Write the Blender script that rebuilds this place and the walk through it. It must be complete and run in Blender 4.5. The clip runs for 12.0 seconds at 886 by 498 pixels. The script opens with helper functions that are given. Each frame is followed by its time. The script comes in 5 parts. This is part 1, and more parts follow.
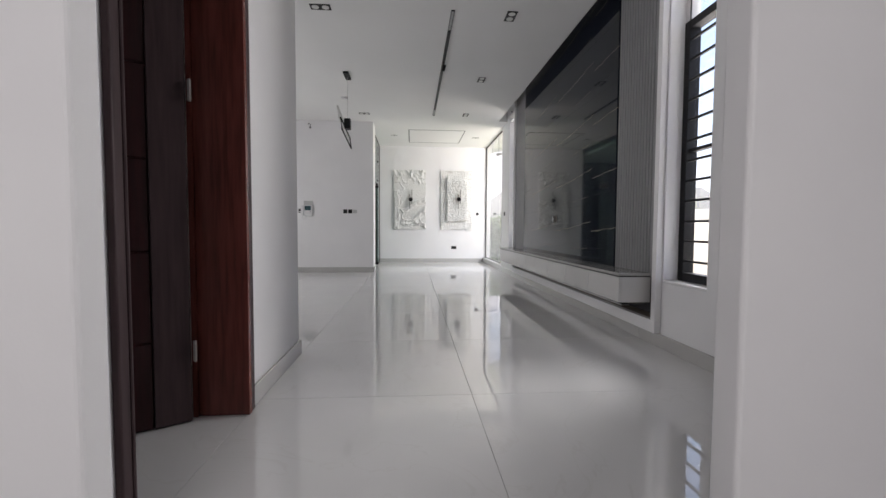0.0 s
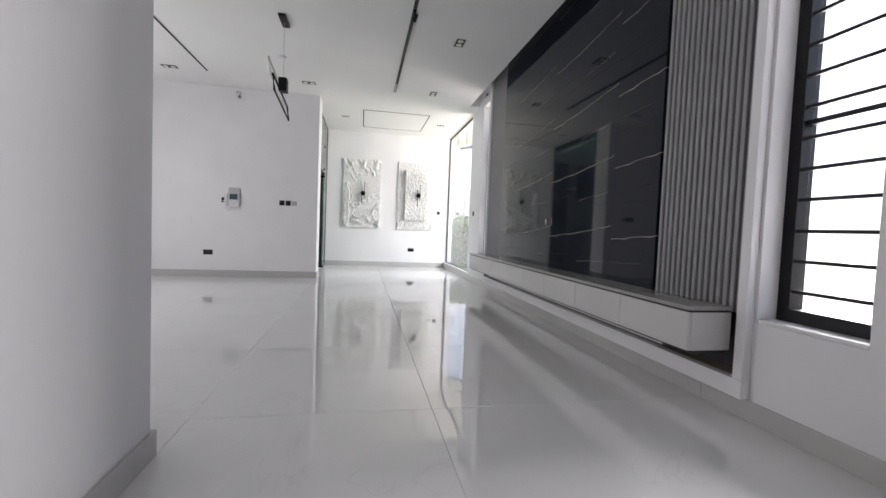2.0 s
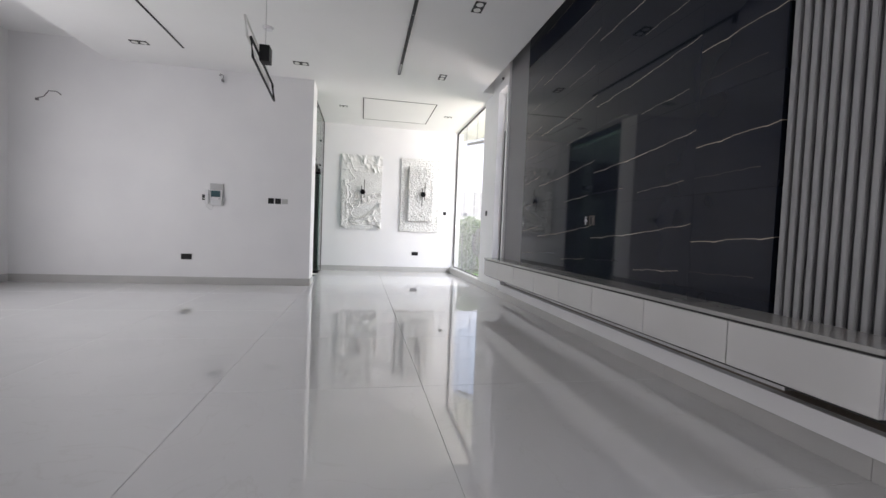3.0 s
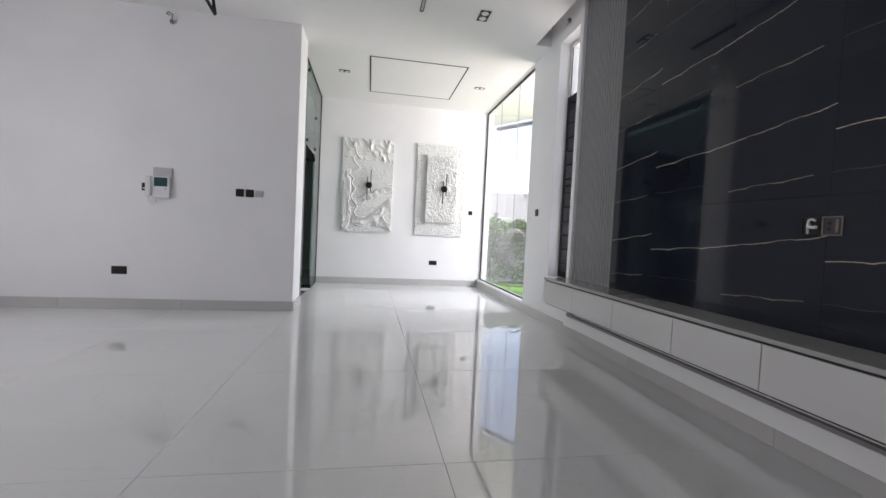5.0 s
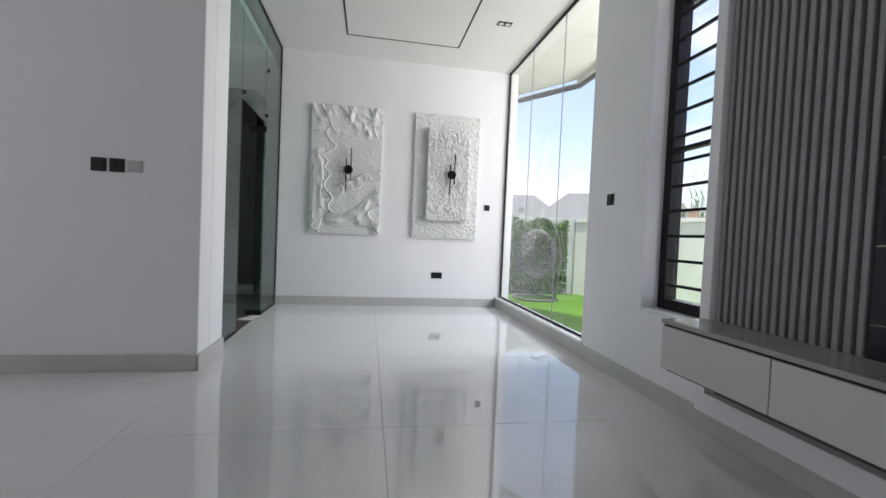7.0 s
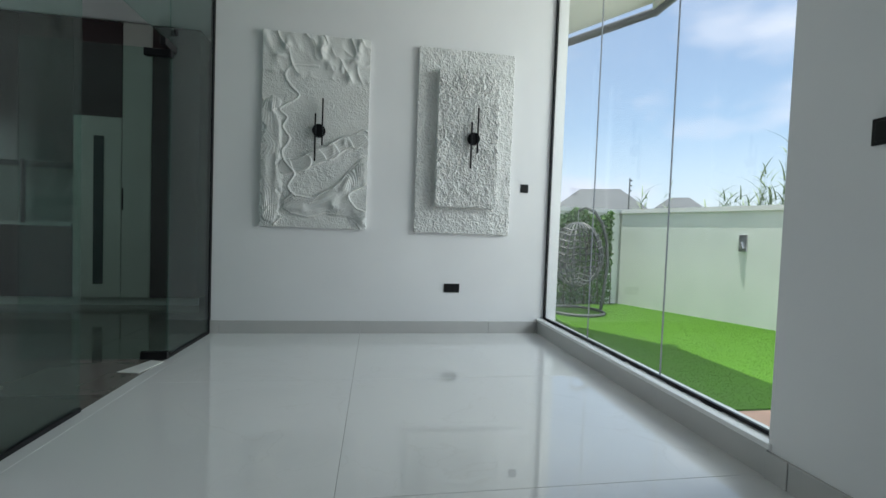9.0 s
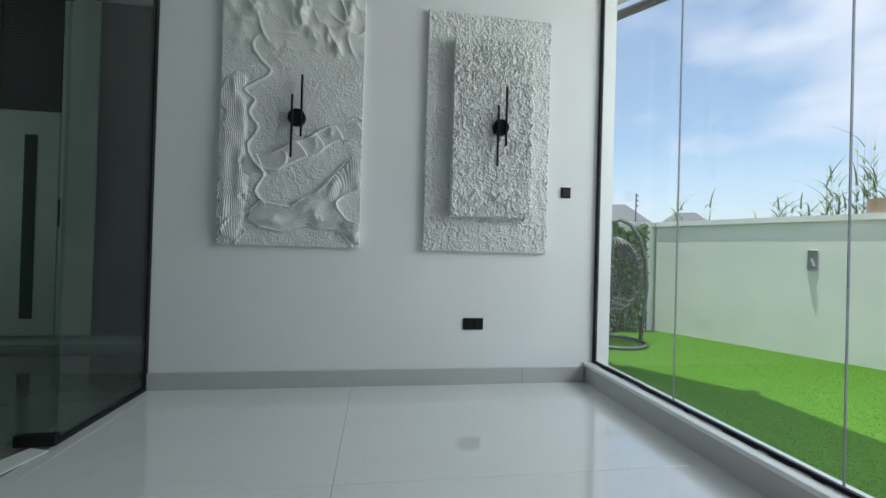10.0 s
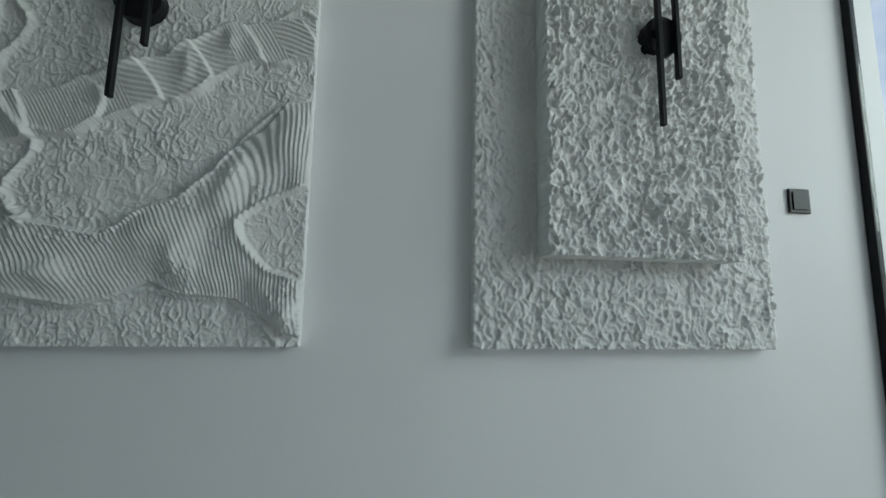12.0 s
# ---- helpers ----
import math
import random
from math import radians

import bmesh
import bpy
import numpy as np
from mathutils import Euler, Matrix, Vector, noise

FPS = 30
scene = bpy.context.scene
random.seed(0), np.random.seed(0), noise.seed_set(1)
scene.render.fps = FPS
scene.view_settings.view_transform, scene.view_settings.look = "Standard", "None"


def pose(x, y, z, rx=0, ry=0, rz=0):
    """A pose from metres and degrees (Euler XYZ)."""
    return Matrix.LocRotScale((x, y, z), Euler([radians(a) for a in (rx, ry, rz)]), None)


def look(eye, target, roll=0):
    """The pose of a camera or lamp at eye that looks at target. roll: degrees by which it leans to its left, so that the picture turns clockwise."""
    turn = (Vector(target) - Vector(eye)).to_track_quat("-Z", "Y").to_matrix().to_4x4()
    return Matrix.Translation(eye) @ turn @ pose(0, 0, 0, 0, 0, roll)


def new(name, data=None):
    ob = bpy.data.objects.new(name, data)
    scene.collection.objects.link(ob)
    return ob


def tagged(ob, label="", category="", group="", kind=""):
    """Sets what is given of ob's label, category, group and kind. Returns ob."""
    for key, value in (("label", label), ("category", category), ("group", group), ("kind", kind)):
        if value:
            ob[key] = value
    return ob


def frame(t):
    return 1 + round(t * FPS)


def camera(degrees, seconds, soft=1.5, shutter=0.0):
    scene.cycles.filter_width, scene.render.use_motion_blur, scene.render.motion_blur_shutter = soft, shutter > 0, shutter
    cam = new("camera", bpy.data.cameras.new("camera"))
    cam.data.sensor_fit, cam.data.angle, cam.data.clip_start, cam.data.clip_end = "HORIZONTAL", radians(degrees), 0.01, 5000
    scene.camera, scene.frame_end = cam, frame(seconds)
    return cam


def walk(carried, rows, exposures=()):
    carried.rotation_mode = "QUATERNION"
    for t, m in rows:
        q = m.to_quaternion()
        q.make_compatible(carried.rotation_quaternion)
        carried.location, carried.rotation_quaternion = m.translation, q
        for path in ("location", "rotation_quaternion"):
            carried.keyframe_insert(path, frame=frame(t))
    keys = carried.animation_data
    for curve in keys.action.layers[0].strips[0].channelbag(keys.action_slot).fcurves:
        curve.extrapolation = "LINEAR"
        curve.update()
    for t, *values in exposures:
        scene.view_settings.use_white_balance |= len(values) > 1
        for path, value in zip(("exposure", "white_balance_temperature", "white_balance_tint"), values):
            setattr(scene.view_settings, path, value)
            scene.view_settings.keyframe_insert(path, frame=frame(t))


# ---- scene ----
cam = camera(92.9, 12.0)

PATH = [
    (0, (0.933, -1.208, 0.967), (1.077, 0.784, 0.87), 0.3),
    (0.5, (0.897, -0.912, 0.961), (1.115, 1.073, 0.859), 0.9),
    (1, (0.876, -0.578, 0.966), (1.168, 1.398, 0.86), 1.4),
    (1.5, (0.864, -0.217, 0.961), (1.221, 1.748, 0.86), 2.0),
    (2, (0.879, 0.195, 0.967), (1.26, 2.157, 0.876), 2.3),
    (2.5, (0.885, 0.637, 0.956), (1.284, 2.594, 0.862), 2.4),
    (3, (0.887, 1.08, 0.942), (1.268, 3.042, 0.864), 2.3),
    (5, (0.919, 3.046, 0.991), (1.267, 5.014, 0.915), 2.8),
    (5.5, (0.952, 3.564, 0.973), (1.294, 5.533, 0.901), 2.7),
    (6, (1.037, 4.094, 0.967), (1.394, 6.061, 0.903), 2.7),
    (6.5, (1.092, 4.588, 0.969), (1.441, 6.556, 0.906), 2.5),
    (7, (1.175, 5.101, 0.969), (1.523, 7.069, 0.908), 2.5),
    (8.8, (1.376, 6.751, 0.924), (1.692, 8.723, 0.847), 2.2),
    (9, (1.395, 6.942, 0.923), (1.712, 8.915, 0.854), 2.1),
    (9.5, (1.438, 7.416, 0.939), (1.746, 9.392, 0.894), 2.0),
    (10, (1.43, 7.888, 0.928), (1.735, 9.865, 0.942), 1.6),
    (10.5, (1.417, 8.346, 0.965), (1.737, 10.32, 1.02), 1.6),
    (11, (1.406, 8.807, 0.982), (1.731, 10.776, 1.104), 1.0),
    (11.5, (1.457, 9.269, 1.019), (1.767, 11.235, 1.218), 1.4),
    (12, (1.492, 9.702, 1.049), (1.785, 11.663, 1.309), 1.0),
]
walk(cam, [(t, look(eye, target, roll)) for t, eye, target, roll in PATH],
     exposures=[(0, 2.27, 6900, 14), (0.7, 2.46, 6900, 14), (1.4, 2.58, 6850, 14), (3.0, 2.48, 6750, 15), (5.0, 2.37, 6700, 15), (7.0, 1.86, 6550, 12), (9.0, 1.3, 6250, 1), (10.5, 1.13, 6150, 0), (12.0, 0.9, 6150, -3)])

# ---- plan ----
WALL_R = 2.968      # face of the wall with the media unit
BACK = 10.815      # face of the end wall
LEFT_END = 8.13   # face of the wall with the intercom
NEAR_L = 0.068      # face of the wall with the wooden door
GLASS_L = 0.0      # plane of the inner glass partition
CEIL = 3.27
COVE = 3.52
SKIRT = 0.11
LAWN = -0.2


# ---- world, sun, large lights ----
def make_world():
    w = bpy.data.worlds.new("sky")
    scene.world = w
    w.use_nodes = True
    nt = w.node_tree
    nt.nodes.clear()
    out = nt.nodes.new("ShaderNodeOutputWorld")
    bg = nt.nodes.new("ShaderNodeBackground")
    sky = nt.nodes.new("ShaderNodeTexSky")
    sky.sky_type = "NISHITA"
    sky.sun_disc = False
    sky.sun_elevation = radians(82.5)
    sky.sun_rotation = radians(-90)
    sky.dust_density = 1.5
    co = nt.nodes.new("ShaderNodeTexCoord")
    mp = nt.nodes.new("ShaderNodeMapping")
    mp.inputs["Scale"].default_value = (1.5, 1.5, 3.4)
    mp.inputs["Location"].default_value = (1.7, 0.4, 0.25)
    n = nt.nodes.new("ShaderNodeTexNoise")
    n.inputs["Scale"].default_value = 2.1
    n.inputs["Detail"].default_value = 7
    n.inputs["Roughness"].default_value = 0.5
    ramp = nt.nodes.new("ShaderNodeValToRGB")
    ramp.color_ramp.elements[0].position = 0.46
    ramp.color_ramp.elements[1].position = 0.66
    ramp.color_ramp.elements[0].color = (0.16, 0.16, 0.16, 1)
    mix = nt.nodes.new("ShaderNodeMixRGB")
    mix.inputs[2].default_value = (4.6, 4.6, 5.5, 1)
    nt.links.new(co.outputs["Generated"], mp.inputs[0])
    nt.links.new(mp.outputs[0], n.inputs["Vector"])
    nt.links.new(n.outputs["Fac"], ramp.inputs[0])
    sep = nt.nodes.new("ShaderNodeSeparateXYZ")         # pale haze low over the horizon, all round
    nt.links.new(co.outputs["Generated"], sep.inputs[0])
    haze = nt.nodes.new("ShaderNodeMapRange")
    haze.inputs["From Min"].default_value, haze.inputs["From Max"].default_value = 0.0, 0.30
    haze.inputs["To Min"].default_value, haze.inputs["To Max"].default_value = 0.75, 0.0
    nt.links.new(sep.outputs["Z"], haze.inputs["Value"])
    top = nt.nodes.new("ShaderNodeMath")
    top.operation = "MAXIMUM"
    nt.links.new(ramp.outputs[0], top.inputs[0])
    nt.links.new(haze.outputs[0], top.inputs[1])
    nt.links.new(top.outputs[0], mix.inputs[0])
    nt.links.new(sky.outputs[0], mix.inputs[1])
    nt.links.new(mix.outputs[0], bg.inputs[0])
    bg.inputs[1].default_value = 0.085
    nt.links.new(bg.outputs[0], out.inputs[0])


make_world()

sun = new("sun", bpy.data.lights.new("sun", "SUN"))
sun.data.energy = 2.2
sun.data.angle = radians(0.6)
sun.data.color = (1.0, 0.95, 0.88)
sun.matrix_world = look((0, 0, 10), (1.30, 0.2, 0))


def area(name, eye, target, w, h, power, color=(1, 1, 1)):
    d = bpy.data.lights.new(name, "AREA")
    d.shape, d.size, d.size_y, d.energy, d.color = "RECTANGLE", w, h, power, color
    ob = new(name, d)
    ob.matrix_world = look(eye, target)
    return ob


area("daylight_lounge_windows", (-4.0, 5.0, 1.5), (0, 5.0, 1.3), 3.0, 2.2, 12, (0.94, 0.97, 1.0))
# added lamp outside the tall pane, strengthens the sky's light on the end wall
area("daylight_garden_pane", (5.5, 8.9, 2.4), (1.0, 9.8, 0.9), 2.2, 1.4, 38, (0.97, 1.0, 0.98))
# added lamp outside the slim window, strengthens its daylight on the door wall
area("daylight_slim_window", (4.8, 2.6, 1.7), (0.1, 1.6, 1.2), 1.0, 1.6, 54, (0.96, 0.98, 1.0))
# added lamp that brightens the kitchen; no window stands here
area("added_light_kitchen", (-4.4, 10.5, 1.7), (0, 10.8, 1.2), 1.6, 1.2, 9.0, (0.94, 0.97, 1.0))
# added lamp in the unseen hall, brightens the near walls and floor
area("added_light_entrance", (0.25, -3.4, 1.7), (0.6, -0.3, 0.6), 1.6, 2.0, 9.5, (0.96, 0.97, 1.0))


# ---- materials ----
def nodes(name):
    m = bpy.data.materials.new(name)
    m.use_nodes = True
    nt = m.node_tree
    return m, nt, nt.nodes["Principled BSDF"]


def mat(name, a, b=None, rough=0.5, metal=0.0, scale=6.0, bump=0.0, bscale=60.0, spec=0.5, rvar=0.0, stretch=(1, 1, 1), detail=4, coat=0.0):
    m, nt, p = nodes(name)
    b = b or tuple(c * 0.9 for c in a)
    co = nt.nodes.new("ShaderNodeTexCoord")
    mp = nt.nodes.new("ShaderNodeMapping")
    mp.inputs["Scale"].default_value = stretch
    nt.links.new(co.outputs["Object"], mp.inputs[0])
    n = nt.nodes.new("ShaderNodeTexNoise")
    n.inputs["Scale"].default_value = scale
    n.inputs["Detail"].default_value = detail
    nt.links.new(mp.outputs[0], n.inputs["Vector"])
    r = nt.nodes.new("ShaderNodeValToRGB")
    r.color_ramp.elements[0].position, r.color_ramp.elements[1].position = 0.3, 0.7
    r.color_ramp.elements[0].color, r.color_ramp.elements[1].color = (*a, 1), (*b, 1)
    nt.links.new(n.outputs["Fac"], r.inputs[0])
    nt.links.new(r.outputs[0], p.inputs["Base Color"])
    p.inputs["Roughness"].default_value = rough
    p.inputs["Metallic"].default_value = metal
    p.inputs["Specular IOR Level"].default_value = spec
    p.inputs["Coat Weight"].default_value = coat
    if rvar:
        mr = nt.nodes.new("ShaderNodeMapRange")
        mr.inputs["To Min"].default_value, mr.inputs["To Max"].default_value = max(rough - rvar, 0), rough + rvar
        nt.links.new(n.outputs["Fac"], mr.inputs["Value"])
        nt.links.new(mr.outputs[0], p.inputs["Roughness"])
    if bump:
        n2 = nt.nodes.new("ShaderNodeTexNoise")
        n2.inputs["Scale"].default_value = bscale
        n2.inputs["Detail"].default_value = 5
        nt.links.new(mp.outputs[0], n2.inputs["Vector"])
        bm_ = nt.nodes.new("ShaderNodeBump")
        bm_.inputs["Strength"].default_value = bump
        bm_.inputs["Distance"].default_value = 0.004
        nt.links.new(n2.outputs["Fac"], bm_.inputs["Height"])
        nt.links.new(bm_.outputs[0], p.inputs["Normal"])
    return m


def glass_mat(name, color, rough=0.0, ior=1.45):
    m, nt, p = nodes(name)
    out = nt.nodes["Material Output"]
    clear = nt.nodes.new("ShaderNodeBsdfTransparent")
    clear.inputs[0].default_value = (*[c ** 0.5 for c in color], 1)
    gloss = nt.nodes.new("ShaderNodeBsdfGlossy")
    gloss.inputs["Roughness"].default_value = rough
    facing = nt.nodes.new("ShaderNodeLayerWeight")
    facing.inputs[0].default_value = 0.5
    power = nt.nodes.new("ShaderNodeMath")
    power.operation = "POWER"
    power.inputs[1].default_value = 5
    nt.links.new(facing.outputs["Facing"], power.inputs[0])
    fres = nt.nodes.new("ShaderNodeMath")
    fres.operation = "MULTIPLY_ADD"
    f0 = ((ior - 1) / (ior + 1)) ** 2
    fres.inputs[1].default_value, fres.inputs[2].default_value = 1 - f0, f0
    nt.links.new(power.outputs[0], fres.inputs[0])
    mix = nt.nodes.new("ShaderNodeMixShader")
    nt.links.new(fres.outputs[0], mix.inputs[0])
    nt.links.new(clear.outputs[0], mix.inputs[1])
    nt.links.new(gloss.outputs[0], mix.inputs[2])
    nt.links.new(mix.outputs[0], out.inputs[0])
    nt.nodes.remove(p)
    return m


def marble_mat():
    """Black stone slab with thin gold-white veins; local -y runs along the slab (0 to 1.2), local z up (0 to 0.6)."""
    m, nt, p = nodes("black_veined_marble")
    co = nt.nodes.new("ShaderNodeTexCoord")
    sep = nt.nodes.new("ShaderNodeSeparateXYZ")
    nt.links.new(co.outputs["Object"], sep.inputs[0])

    def math_(op, a, b=None):
        k = nt.nodes.new("ShaderNodeMath")
        k.operation = op
        for i, v in enumerate((a, b)):
            if v is None:
                continue
            if isinstance(v, (int, float)):
                k.inputs[i].default_value = v
            else:
                nt.links.new(v, k.inputs[i])
        return k.outputs[0]

    n = nt.nodes.new("ShaderNodeTexNoise")
    n.inputs["Scale"].default_value = 7
    n.inputs["Detail"].default_value = 6
    nt.links.new(co.outputs["Object"], n.inputs["Vector"])
    wob = math_("MULTIPLY", math_("SUBTRACT", n.outputs["Fac"], 0.5), 0.045)
    along = math_("MULTIPLY", sep.outputs[1], -1.0)
    u, v = math_("ADD", along, wob), math_("ADD", sep.outputs[2], wob)
    thick = math_("MULTIPLY", n.outputs["Fac"], 0.0052)

    def vein(z0, slope, curve, u0, u1, bright):
        base = math_("ADD", math_("MULTIPLY", u, slope), z0)
        base = math_("ADD", base, math_("MULTIPLY", math_("MULTIPLY", u, u), curve))
        d = math_("ABSOLUTE", math_("SUBTRACT", v, base))
        line = math_("SUBTRACT", 1.0, math_("MINIMUM", math_("DIVIDE", d, thick), 1.0))
        gate = math_("MULTIPLY", math_("GREATER_THAN", along, u0), math_("LESS_THAN", along, u1))
        return math_("MULTIPLY", math_("MULTIPLY", line, gate), bright)

    # u runs from the far edge of a slab to its near edge
    total = vein(0.295, 0.045, 0.04, 0.0, 1.19, 1.0)
    total = math_("MAXIMUM", total, vein(0.03, 0.04, 0.02, 0.64, 1.11, 0.6))
    total = math_("MAXIMUM", total, vein(0.10, 0.02, 0.05, 0.0, 0.45, 0.12))
    total = math_("MULTIPLY", total, math_("ADD", n.outputs["Fac"], 0.30))
    mix = nt.nodes.new("ShaderNodeMixRGB")
    nt.links.new(total, mix.inputs[0])
    n3 = nt.nodes.new("ShaderNodeTexNoise")
    n3.inputs["Scale"].default_value = 2.5
    nt.links.new(co.outputs["Object"], n3.inputs["Vector"])
    r = nt.nodes.new("ShaderNodeValToRGB")
    r.color_ramp.elements[0].color, r.color_ramp.elements[1].color = (0.006, 0.008, 0.015, 1), (0.013, 0.016, 0.026, 1)
    nt.links.new(n3.outputs["Fac"], r.inputs[0])
    nt.links.new(r.outputs[0], mix.inputs[1])
    mix.inputs[2].default_value = (0.74, 0.64, 0.52, 1)
    nt.links.new(mix.outputs[0], p.inputs["Base Color"])
    p.inputs["Roughness"].default_value = 0.045
    p.inputs["Specular IOR Level"].default_value = 0.30
    return m


def tile_mat(name, a, b, vein, rough):
    m, nt, p = nodes(name)
    geo = nt.nodes.new("ShaderNodeNewGeometry")
    info = nt.nodes.new("ShaderNodeObjectInfo")
    add = nt.nodes.new("ShaderNodeVectorMath")
    add.operation = "MULTIPLY_ADD"
    nt.links.new(info.outputs["Random"], add.inputs[0])
    add.inputs[1].default_value = (7, 3, 5)
    nt.links.new(geo.outputs["Position"], add.inputs[2])
    n = nt.nodes.new("ShaderNodeTexNoise")
    n.inputs["Scale"].default_value = 1.3
    n.inputs["Detail"].default_value = 6
    n.inputs["Distortion"].default_value = 1.2
    nt.links.new(add.outputs[0], n.inputs["Vector"])
    r = nt.nodes.new("ShaderNodeValToRGB")
    r.color_ramp.elements[0].position, r.color_ramp.elements[1].position = 0.35, 0.6
    r.color_ramp.elements[0].color, r.color_ramp.elements[1].color = (*a, 1), (*b, 1)
    e = r.color_ramp.elements.new(0.495)
    e.color = (*b, 1)
    e = r.color_ramp.elements.new(0.5)
    e.color = (*vein, 1)
    e = r.color_ramp.elements.new(0.508)
    e.color = (*b, 1)
    nt.links.new(n.outputs["Fac"], r.inputs[0])
    nt.links.new(r.outputs[0], p.inputs["Base Color"])
    n2 = nt.nodes.new("ShaderNodeTexNoise")
    n2.inputs["Scale"].default_value = 3.5
    n2.inputs["Detail"].default_value = 5
    nt.links.new(geo.outputs["Position"], n2.inputs["Vector"])
    mr = nt.nodes.new("ShaderNodeMapRange")
    mr.inputs["From Min"].default_value, mr.inputs["From Max"].default_value = 0.35, 0.75
    mr.inputs["To Min"].default_value, mr.inputs["To Max"].default_value = 0.0, rough
    nt.links.new(n2.outputs["Fac"], mr.inputs["Value"])
    nt.links.new(mr.outputs[0], p.inputs["Roughness"])
    p.inputs["IOR"].default_value = 2.0
    return m


M_WALL = mat("white_wall_paint", (0.81, 0.805, 0.815), (0.765, 0.76, 0.775), rough=0.56, scale=1.4, bump=0.06, bscale=90, spec=0.27, rvar=0.08)
M_CEIL = mat("white_ceiling_paint", (0.82, 0.82, 0.82), (0.79, 0.79, 0.79), rough=0.8, scale=1.0, bump=0.03, bscale=70, spec=0.2)
M_TILE = tile_mat("polished_porcelain", (0.68, 0.68, 0.685), (0.70, 0.70, 0.703), (0.665, 0.662, 0.66), 0.002)
M_DARKTILE = tile_mat("brown_grey_floor_tile", (0.13, 0.115, 0.105), (0.17, 0.15, 0.14), (0.12, 0.1, 0.09), 0.25)
M_GROUT = mat("grey_grout", (0.22, 0.20, 0.19), rough=0.9)
M_SKIRT = mat("grey_skirting_tile", (0.50, 0.49, 0.48), (0.46, 0.455, 0.45), rough=0.22, scale=3, rvar=0.05)
M_SILL = mat("white_sill_stone", (0.78, 0.78, 0.78), (0.74, 0.74, 0.74), rough=0.25, scale=4)
M_BLACK = mat("black_powder_coat", (0.008, 0.008, 0.010), (0.013, 0.013, 0.015), spec=0.2, rough=0.45, scale=30)
M_BLACKPL = mat("black_gloss_plastic", (0.012, 0.012, 0.013), rough=0.42, spec=0.25, scale=20)
M_WHITEPL = mat("white_plastic", (0.72, 0.72, 0.74), rough=0.3, scale=20)
M_GREYPL = mat("pale_grey_plastic", (0.5, 0.5, 0.5), rough=0.35, scale=20)
M_WIRE = mat("grey_cable", (0.16, 0.15, 0.16), rough=0.5, scale=30)
M_DARKGLASS = mat("dark_glass_strip", (0.012, 0.022, 0.022), rough=0.15, scale=6)
M_SEAL = mat("grey_silicone_joint", (0.20, 0.21, 0.24), rough=0.5, scale=30)
M_HINGE = mat("dull_hinge_steel", (0.42, 0.40, 0.39), rough=0.35, metal=1.0, scale=40)
M_SCREEN = mat("teal_screen_glass", (0.03, 0.075, 0.09), rough=0.08, scale=8)
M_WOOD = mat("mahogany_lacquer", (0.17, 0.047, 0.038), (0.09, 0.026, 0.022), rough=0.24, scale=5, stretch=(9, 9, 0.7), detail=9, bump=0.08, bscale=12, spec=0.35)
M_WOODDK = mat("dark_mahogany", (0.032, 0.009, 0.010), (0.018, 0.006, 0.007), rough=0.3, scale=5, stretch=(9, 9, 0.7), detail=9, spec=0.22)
# brown of the casings; on the hinge stile its grey stands in for sheen
M_WOODGREY = mat("dark_brown_casing_and_sheen", (0.066, 0.044, 0.047), (0.042, 0.028, 0.030), rough=0.4, spec=0.12, scale=5, stretch=(9, 9, 0.7), detail=9)
M_STEEL = mat("brushed_steel", (0.55, 0.55, 0.55), rough=0.3, metal=1.0, scale=40)
M_CABINET = mat("grey_lacquer", (0.56, 0.555, 0.55), (0.53, 0.525, 0.52), rough=0.14, scale=2, spec=0.5)
M_CABTOP = mat("grey_stone_top", (0.36, 0.355, 0.345), (0.32, 0.315, 0.31), rough=0.12, scale=9)
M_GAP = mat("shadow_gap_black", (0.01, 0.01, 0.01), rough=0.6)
M_TIMBER = mat("raw_timber_edge", (0.30, 0.25, 0.21), rough=0.7, scale=12)
M_DUSTY = mat("dusty_box_plastic", (0.24, 0.20, 0.17), (0.15, 0.13, 0.12), rough=0.8, scale=40)
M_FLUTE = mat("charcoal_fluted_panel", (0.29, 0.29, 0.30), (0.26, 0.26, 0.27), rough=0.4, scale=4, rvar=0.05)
# the flutes' charcoal, darkened in colour for the shade between ribs
M_FLUTESHADE = mat("charcoal_groove_shade", (0.065, 0.065, 0.07), rough=0.5)
M_MARBLE = marble_mat()
M_PLASTER = mat("white_relief_plaster", (0.74, 0.74, 0.73), (0.69, 0.69, 0.68), rough=0.62, scale=7, bump=0.25, bscale=160, spec=0.3)
M_GLASS = glass_mat("clear_glass", (0.97, 0.99, 0.98))
M_TINT = glass_mat("green_tinted_glass", (0.60, 0.78, 0.73))
M_GRASS = mat("artificial_turf", (0.065, 0.155, 0.013), (0.075, 0.18, 0.017), rough=0.85, scale=5, bump=0.1, bscale=160, spec=0.15)
M_BLADE = mat("turf_blades", (0.070, 0.165, 0.014), (0.08, 0.185, 0.017), rough=0.7, scale=5, spec=0.2)
M_GARDENWALL = mat("pale_garden_render", (0.74, 0.77, 0.72), (0.64, 0.68, 0.63), rough=0.85, scale=1.6, bump=0.3, bscale=25, detail=7)
M_COPING = mat("white_coping", (0.78, 0.78, 0.76), (0.68, 0.68, 0.66), rough=0.7, scale=3)
M_PAVE = mat("peach_paving", (0.50, 0.30, 0.22), (0.42, 0.26, 0.19), rough=0.7, scale=10, bump=0.2)
M_CONC = mat("pale_concrete", (0.62, 0.61, 0.59), (0.52, 0.51, 0.49), rough=0.85, scale=2.5, bump=0.2)
